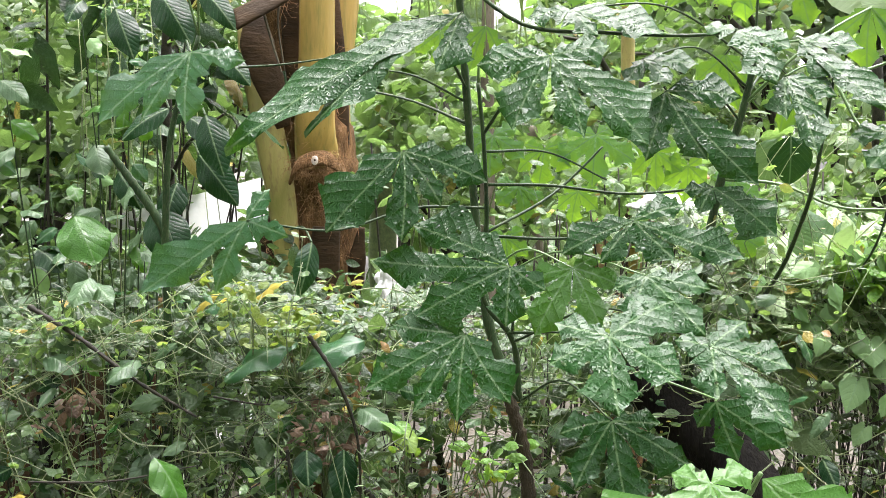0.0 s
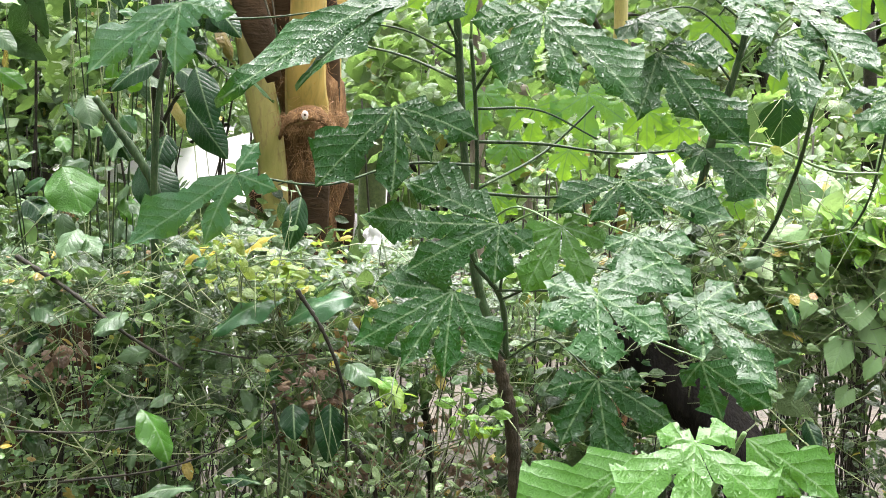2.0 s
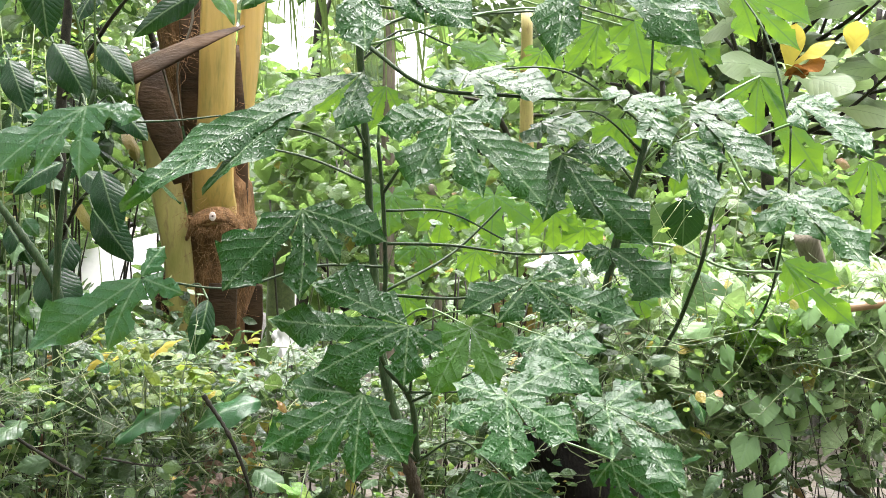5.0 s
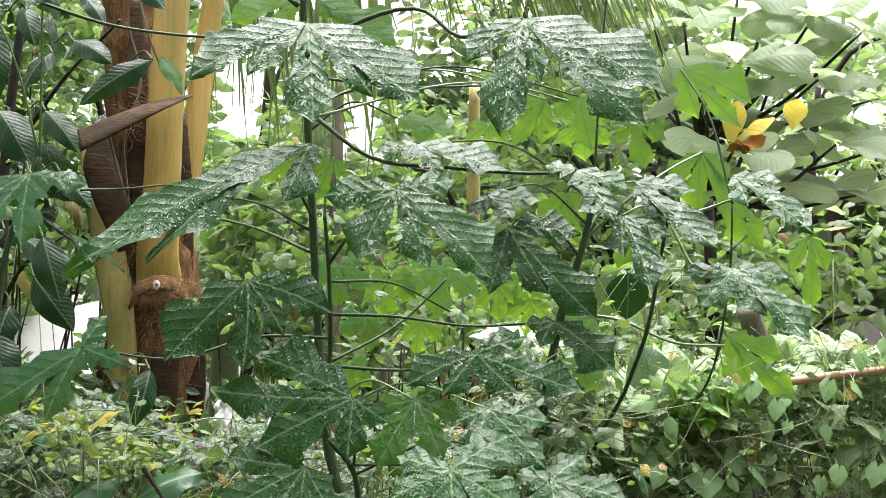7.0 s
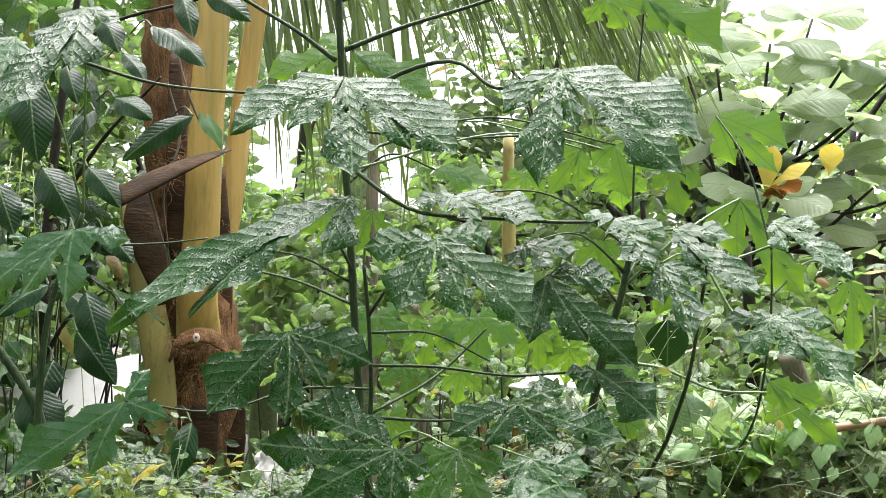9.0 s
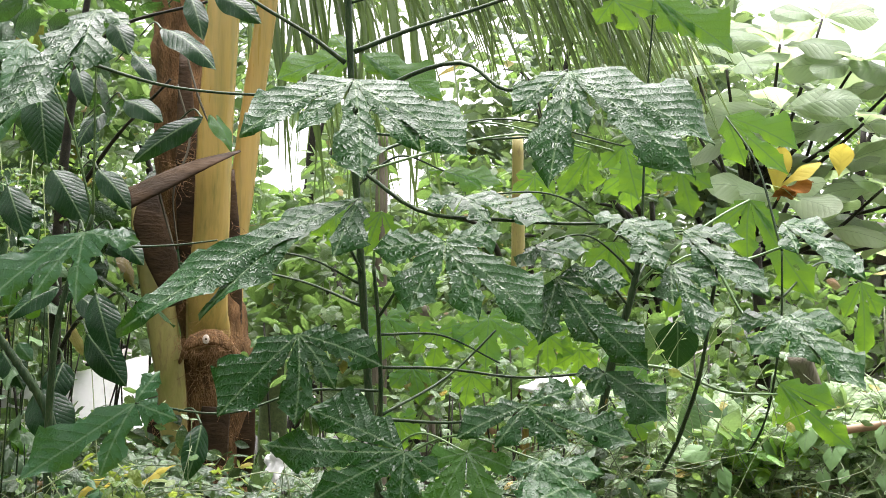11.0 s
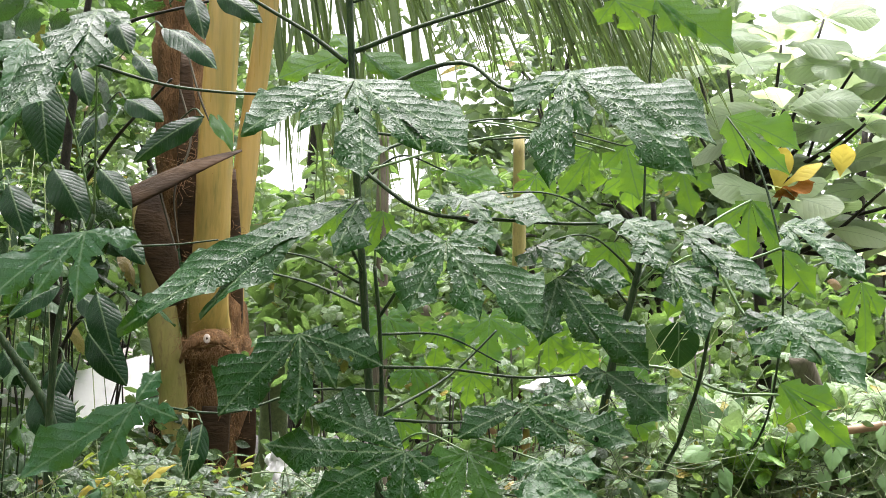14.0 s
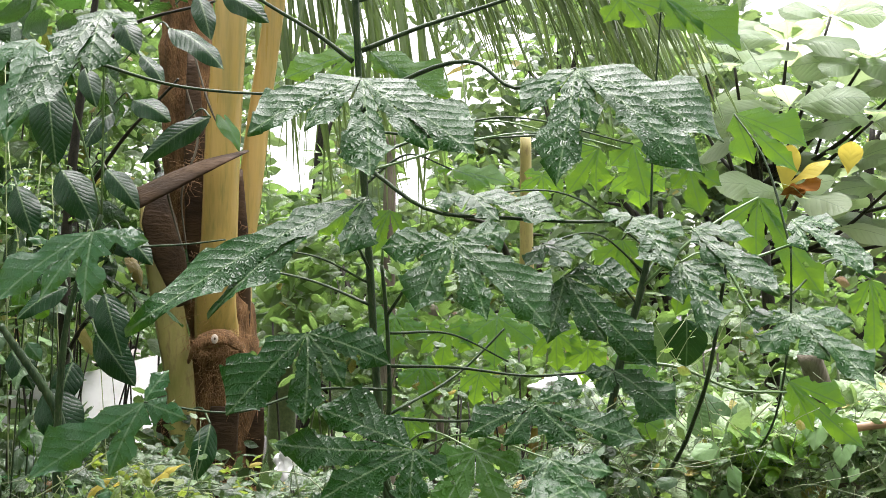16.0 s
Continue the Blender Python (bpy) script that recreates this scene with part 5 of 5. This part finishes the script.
palmate(right, (0.385, 2.600, 1.369), -6, 30, ((-67, 0.059), (-5, 0.087), (56, 0.105)), LOBED_BACKLIT)
for b, e in (((-0.107, 2.753, 1.564), (-0.051, 2.830, 1.481)), ((0.008, 2.806, 1.533), (0.041, 2.883, 1.448)), ((0.125, 2.804, 1.565), (0.202, 2.892, 1.461)), ((0.261, 2.807, 1.527), (0.287, 2.873, 1.441)), ((0.333, 2.809, 1.494), (0.386, 2.875, 1.428)), ((-0.052, 2.863, 1.448), (-0.086, 2.920, 1.360)), ((0.087, 2.864, 1.435), (0.022, 2.918, 1.380)), ((0.452, 2.912, 1.460), (0.503, 2.979, 1.377)), ((-0.218, 2.686, 1.788), (-0.249, 2.751, 1.718)), ((-0.086, 2.923, 1.326), (-0.033, 2.978, 1.255)), ((0.237, 2.877, 1.903), (0.166, 2.930, 1.869)), ((0.458, 2.827, 1.910), (0.513, 2.884, 1.816))):
    ln = float(np.linalg.norm(np.subtract(e, b)))
    palmate(main, b, rng.uniform(-35, 35), rng.uniform(0, 30), [(q + rng.uniform(-8, 8), v * ln * 0.8) for q, v in STANDARD_LOBES], LOBED_BACKLIT, stalk=False)
blade(right, (0.580, 2.904, 1.561), (0.579, 2.913, 1.447), 0.105, 0, RIBBED, "ellipse", 0.06, 0.2, 0.02, label="curled dark leaf", face=2.0)
blade(right, (0.556, 2.955, 1.555), (0.529, 2.963, 1.453), 0.10, 20, SAGE, "ellipse", 0.06, 0.2, 0.02, face=2.0)
blade(right, (0.686, 2.981, 1.228), (0.632, 3.018, 1.390), 0.13, 0, SAGE, "ellipse", 0.06, 0.3, 0.02, rib=0.003, label="large grey-green ribbed leaf", face=2.0)
blade(right, (0.733, 3.031, 1.223), (0.766, 3.069, 1.374), 0.10, 0, SAGE, "ellipse", 0.06, 0.3, 0.02, rib=0.003, label="large grey-green ribbed leaf", face=2.0)

P = petiole
for pts, w in ((((-0.695, 2.363, 2.058), (-0.544, 2.387, 2.016), (-0.400, 2.418, 2.005), (-0.147, 2.170, 1.981)), 0.003),
               (((-0.645, 2.592, 1.709), (-0.548, 2.591, 1.714), (-0.464, 2.590, 1.724)), 0.0022),
               (((-0.147, 2.430, 1.852), (-0.027, 2.387, 1.765), (0.129, 2.388, 1.749), (0.308, 2.388, 1.742), (0.361, 2.300, 1.741)), 0.0038),
               (((-0.105, 2.411, 1.458), (0.018, 2.461, 1.455), (0.166, 2.462, 1.438), (0.327, 2.350, 1.452)), 0.003),
               (((-0.105, 2.406, 1.523), (0.019, 2.506, 1.521), (0.137, 2.561, 1.465)), 0.0024),
               (((-0.104, 2.400, 1.365), (0.046, 2.560, 1.452), (0.092, 2.580, 1.495), (0.130, 2.590, 1.534)), 0.0026),
               (((-0.173, 2.424, 1.931), (0.054, 2.524, 1.931), (0.203, 2.573, 1.946)), 0.0026),
               (((-0.164, 2.421, 1.965), (-0.071, 2.366, 2.023), (0.061, 2.314, 2.044), (0.129, 2.269, 1.985), (0.241, 2.170, 1.998)), 0.0042),
               (((-0.164, 2.411, 2.090), (-0.050, 2.408, 2.136), (0.098, 2.404, 2.183), (0.246, 2.400, 2.238)), 0.0042),
               (((-0.181, 2.413, 2.068), (-0.255, 2.408, 2.124), (-0.346, 2.404, 2.179), (-0.403, 2.401, 2.215)), 0.0042),
               (((-0.147, 2.451, 1.580), (-0.260, 2.498, 1.628), (-0.407, 2.545, 1.663)), 0.0028),
               (((-0.152, 2.448, 1.625), (-0.250, 2.394, 1.673), (-0.350, 2.393, 1.689)), 0.0022),
               (((-0.105, 2.414, 1.412), (-0.244, 2.364, 1.414), (-0.389, 2.317, 1.373), (-0.549, 2.250, 1.395)), 0.0026),
               (((-0.147, 2.446, 1.648), (-0.175, 2.289, 1.724), (-0.131, 2.100, 1.757)), 0.0026),
               (((-0.135, 2.460, 1.467), (-0.196, 2.307, 1.501), (-0.240, 2.150, 1.521)), 0.0026),
               (((-0.109, 2.353, 1.555), (-0.047, 2.296, 1.639), (0.019, 2.200, 1.690)), 0.0028),
               (((-0.103, 2.368, 1.359), (0.049, 2.318, 1.357), (0.167, 2.200, 1.395)), 0.0028),
               (((-0.067, 2.388, 1.167), (0.043, 2.295, 1.181), (0.114, 2.000, 1.215)), 0.0024),
               (((-0.042, 2.391, 1.031), (-0.094, 2.278, 1.116), (-0.129, 2.100, 1.204)), 0.0026),
               (((-0.055, 2.388, 1.167), (-0.047, 2.248, 1.249), (-0.051, 2.120, 1.319)), 0.0026)):
    P(main, pts, w, STEM_DARK)
for pts, w in ((((0.372, 2.561, 1.465), (0.483, 2.511, 1.454), (0.594, 2.495, 1.409), (0.706, 2.515, 1.403)), 0.0032),
               (((0.416, 2.549, 1.619), (0.518, 2.490, 1.720), (0.599, 2.536, 1.774), (0.678, 2.600, 1.816)), 0.0028),
               (((0.433, 2.542, 1.701), (0.441, 2.390, 1.723), (0.473, 2.300, 1.720)), 0.0026),
               (((0.554, 2.355, 1.653), (0.650, 2.343, 1.685), (0.700, 2.290, 1.713), (0.661, 2.300, 1.736)), 0.0026),
               (((0.554, 2.356, 1.643), (0.594, 2.303, 1.554), (0.634, 2.200, 1.554)), 0.0026)):
    P(right, pts, w)
for pts, w in ((((0.290, 2.060, 0.720), (0.270, 1.900, 0.880), (0.243, 1.730, 1.043)), 0.003), (((0.115, 2.053, 0.851), (0.166, 1.954, 0.845), (0.218, 1.903, 0.817)), 0.003), (((0.237, 2.294, 1.089), (0.305, 2.246, 1.072), (0.301, 2.100, 1.089)), 0.002)):
    P(low, pts, w)


# ---- ribbed dark-leaved tree at the palm's side ----
def ribbed_tree():
    t = thing("ribbed_leaf_tree", "small tree with glossy dark ribbed hanging leaves", "tree")
    foot = to_ground((-0.970, 3.142, 1.085))
    for pts in (((-0.958, 3.086, 1.802), (-0.80, 2.95, 1.98), (-0.60, 2.72, 2.10)), ((-0.912, 3.054, 2.204), (-0.78, 2.90, 2.26), (-0.52, 2.72, 2.28)), ((-0.967, 3.113, 1.458), (-0.86, 2.95, 1.56), (-0.74, 2.82, 1.62))):
        tube("branch", pts, [0.007, 0.005, 0.003], TWIG, t, sides=6, n=20, knobs=0.3)
    tube("trunk", [foot, (-0.967, 3.113, 1.458), (-0.958, 3.086, 1.802), (-0.912, 3.054, 2.204), (-0.855, 3.027, 2.548)], [0.02, 0.016, 0.013, 0.010, 0.007], TWIG, t, sides=8, knobs=0.15)
    for b, e, w, roll in (((-0.595, 2.600, 2.186), (-0.466, 2.550, 2.082), 0.075, 15),
                          ((-0.855, 2.600, 2.064), (-0.817, 2.550, 1.877), 0.089, 5),
                          ((-0.854, 2.700, 1.891), (-0.765, 2.650, 1.764), 0.090, 0),
                          ((-0.710, 2.750, 2.058), (-0.611, 2.700, 1.999), 0.066, 0),
                          ((-0.513, 2.650, 2.000), (-0.653, 2.600, 1.889), 0.057, 20),
                          ((-0.726, 2.700, 2.232), (-0.677, 2.650, 2.139), 0.060, 0),
                          ((-0.555, 2.700, 2.288), (-0.515, 2.650, 2.172), 0.053, 10),
                          ((-0.488, 2.650, 2.274), (-0.378, 2.600, 2.197), 0.057, -10),
                          ((-0.767, 2.750, 1.899), (-0.678, 2.700, 1.800), 0.059, 0),
                          ((-0.764, 2.750, 1.615), (-0.709, 2.700, 1.473), 0.077, 0),
                          ((-0.824, 2.800, 1.615), (-0.698, 2.750, 1.513), 0.068, 10),
                          ((-0.905, 2.800, 1.398), (-0.824, 2.750, 1.271), 0.109, 0),
                          ((-0.810, 2.850, 1.527), (-0.703, 2.800, 1.405), 0.079, -10),
                          ((-0.833, 2.700, 1.628), (-0.926, 2.650, 1.555), 0.058, 0),
                          ((-0.512, 2.700, 1.327), (-0.534, 2.650, 1.207), 0.058, 30),
                          ((-1.007, 2.800, 2.092), (-1.037, 2.750, 1.977), 0.078, 0),
                          ((-0.866, 2.900, 2.168), (-0.822, 2.850, 2.062), 0.054, 0),
                          ((-1.005, 2.850, 1.873), (-0.945, 2.800, 1.748), 0.074, 0),
                          ((-0.716, 2.700, 1.752), (-0.634, 2.650, 1.673), 0.055, 0),
                          ((-0.730, 2.900, 2.196), (-0.663, 2.850, 2.116), 0.048, 10),
                          ((-0.862, 2.850, 1.461), (-0.876, 2.800, 1.359), 0.074, 0),
                          ((-1.025, 2.900, 1.487), (-0.952, 2.850, 1.396), 0.067, 0),
                          ((-0.796, 2.900, 2.058), (-0.847, 2.850, 1.960), 0.059, -10)):
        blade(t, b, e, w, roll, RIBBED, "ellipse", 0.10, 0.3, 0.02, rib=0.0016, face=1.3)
        m = np.array(b)
        P(t, (b, tuple(m + np.array([-0.03, 0.06, 0.03])), tuple(m + np.array([-0.08, 0.14, 0.02]))), 0.002, STEM_DARK)

    blade(t, (-0.471, 2.600, 1.983), (-0.435, 2.580, 1.913), 0.060, 0, LOBED_BACKLIT, "heart", 0.05, 0.2, 0.02, label="small bright green leaf")


ribbed_tree()


def wet_shrub():
    """Mid-sized wet leaves of many tones crowding beside the palm, on thin arching stems."""
    t = thing("broad_leaved_shrub", "wet shrub with mixed pale and dark oval leaves beside the palm", "shrub")
    r = np.random.default_rng(91)
    mats = (SAGE, LOBED_SMOOTH, SAGE, RIBBED, LEAF_HEART, SAGE, LOBED_PALE)
    foot = np.array([-1.06, 3.02, -0.05])
    for k in range(14):
        a = np.array([r.uniform(-1.28, -0.80), r.uniform(2.80, 3.12), r.uniform(1.20, 1.95)])
        mid = foot + (a - foot) * 0.6 + r.normal(size=3) * np.array([0.05, 0.03, 0.05])
        tube("stem", [tuple(foot + r.normal(size=3) * np.array([0.05, 0.03, 0.0])), tuple(mid), tuple(a)], [0.0035, 0.0025, 0.0014], STEM_DARK, t, sides=5, n=16)
        line = smooth_line([tuple(foot), tuple(mid), tuple(a)], 20)
        for q in range(7):
            b = line[19 - q] + r.normal(size=3) * np.array([0.012, 0.012, 0.012])
            d = np.array([r.normal(0, 0.8), -abs(r.normal(0.3, 0.3)), r.normal(-0.45, 0.4)])
            ln = r.uniform(0.055, 0.11)
            e = b + d / np.linalg.norm(d) * ln
            if window_left(np.array([b, e])).any():
                continue
            blade(t, tuple(b), tuple(e), ln * r.uniform(0.42, 0.7), r.uniform(-35, 35), mats[(k + q) % 7], "ellipse", 0.10, 0.3, 0.04, ns=14, nd=7, face=0.6)


wet_shrub()


# ---- small things in the hedge ----
def sprig(label, centre, count, size, mat, radius, name="sprig"):
    t = thing(name, label, "sprig")
    c = np.array(centre)
    lines = [((tuple(c + np.array([0, 0, -radius * 1.6])), tuple(c + rng.normal(size=3) * radius * 0.4), tuple(c + rng.normal(size=3) * radius)), (0.002, 0.001)) for _ in range(7)]
    many_tubes("stemwork", lines, VINE, t, 4, 10)
    leaf_mass("foliage", clumps([c], radius, count), size, "ellipse", mat, t, 0.55, 0.55, 6, 5, 0.5, hang=0.2, toward=0.6)


FRESH = small_leaf_material("fresh_green_leaf", (0.05, 0.15, 0.02), (0.12, 0.26, 0.05), (0.35, 0.55, 0.06), 0.25, 0.35)
DEAD = small_leaf_material("dead_brown_leaf", (0.06, 0.038, 0.024), (0.19, 0.125, 0.08), (0.28, 0.19, 0.11), 0.5, 0.2)
sprig("bright fresh green sprig in the hedge", (-0.091, 2.402, 0.912), 34, 0.034, FRESH, 0.07)
sprig("bright fresh green sprig in the hedge", (-0.271, 2.425, 0.937), 9, 0.036, FRESH, 0.04)
sprig("fresh yellow-green vine sprig on the hedge top", (-0.592, 2.460, 1.193), 60, 0.028, VINE_YELLOW, 0.09)
sprig("fresh yellow-green vine sprig on the hedge top", (-0.498, 2.461, 1.159), 40, 0.028, VINE_YELLOW, 0.07)
sprig("fresh light green vine sprig on the hedge", (0.748, 2.805, 1.271), 90, 0.045, FRESH, 0.10)
sprig("clump of dead reddish-brown leaves caught in the hedge", (-0.463, 2.554, 0.928), 90, 0.028, DEAD, 0.09, "dead_leaf_clump")
sprig("clump of dead reddish-brown leaves at the hedge's foot", (-0.378, 2.603, 0.651), 80, 0.03, DEAD, 0.13, "dead_leaf_clump")
for spot in ((-0.502, 2.409, 0.768), (-0.341, 2.427, 0.828), (-0.245, 2.415, 0.702), (-0.395, 2.403, 0.677), (-0.143, 2.447, 0.744)):
    sprig("pale small-leaved weed straggling through the hedge", spot, 24, 0.024, HEDGE_LIGHT, 0.10)
sprig("clump of dead brown leaves and twigs in the hedge", (-0.207, 2.650, 0.772), 70, 0.03, DEAD, 0.14, "dead_leaf_clump")
sprig("clump of dead brown leaves and twigs in the hedge", (-0.067, 2.674, 0.665), 70, 0.03, DEAD, 0.14, "dead_leaf_clump")
sprig("clump of dead brown leaves at the hedge's foot", (0.100, 2.736, 0.678), 60, 0.03, DEAD, 0.13, "dead_leaf_clump")
sprig("clump of dead brown leaves at the hedge's foot", (-1.060, 2.603, 0.965), 40, 0.03, DEAD, 0.09, "dead_leaf_clump")

palm_foot_leaf = thing("yellow_leaf_spray", "yellowed leaves lying at the palm's foot", "leaf spray")
for b, e, w, roll in (((-0.618, 2.582, 1.205), (-0.535, 2.553, 1.253), 0.035, 0), ((-0.700, 2.575, 1.196), (-0.614, 2.546, 1.240), 0.03, 20), ((-0.742, 2.571, 1.183), (-0.678, 2.541, 1.228), 0.025, -20)):
    blade(palm_foot_leaf, b, e, w, roll, YELLOWED, "ellipse", 0.08, 0.3, 0.03, face=0.6)


def old_fence():
    """A board fence behind the hedge; its near-black boards and rail paint the shaded gap."""
    f = thing("board_fence", "brown board fence behind the hedge, some boards blackened to paint its shade", "fence")
    r = np.random.default_rng(5)
    for k in range(8):
        x = -1.70 + k * 0.075
        h = r.uniform(0.86, 1.0)
        box("board", (x, 3.42 + r.uniform(-0.01, 0.01), 0.0), (x + 0.062, 3.44 + r.uniform(0, 0.01), h), DRY_SHEATH if k % 3 else SHADE_WOOD, f, 0.004)
    box("rail", (-1.72, 3.455, 0.68), (-1.10, 3.50, 0.74), SHADE_WOOD, f, 0.004)


old_fence()
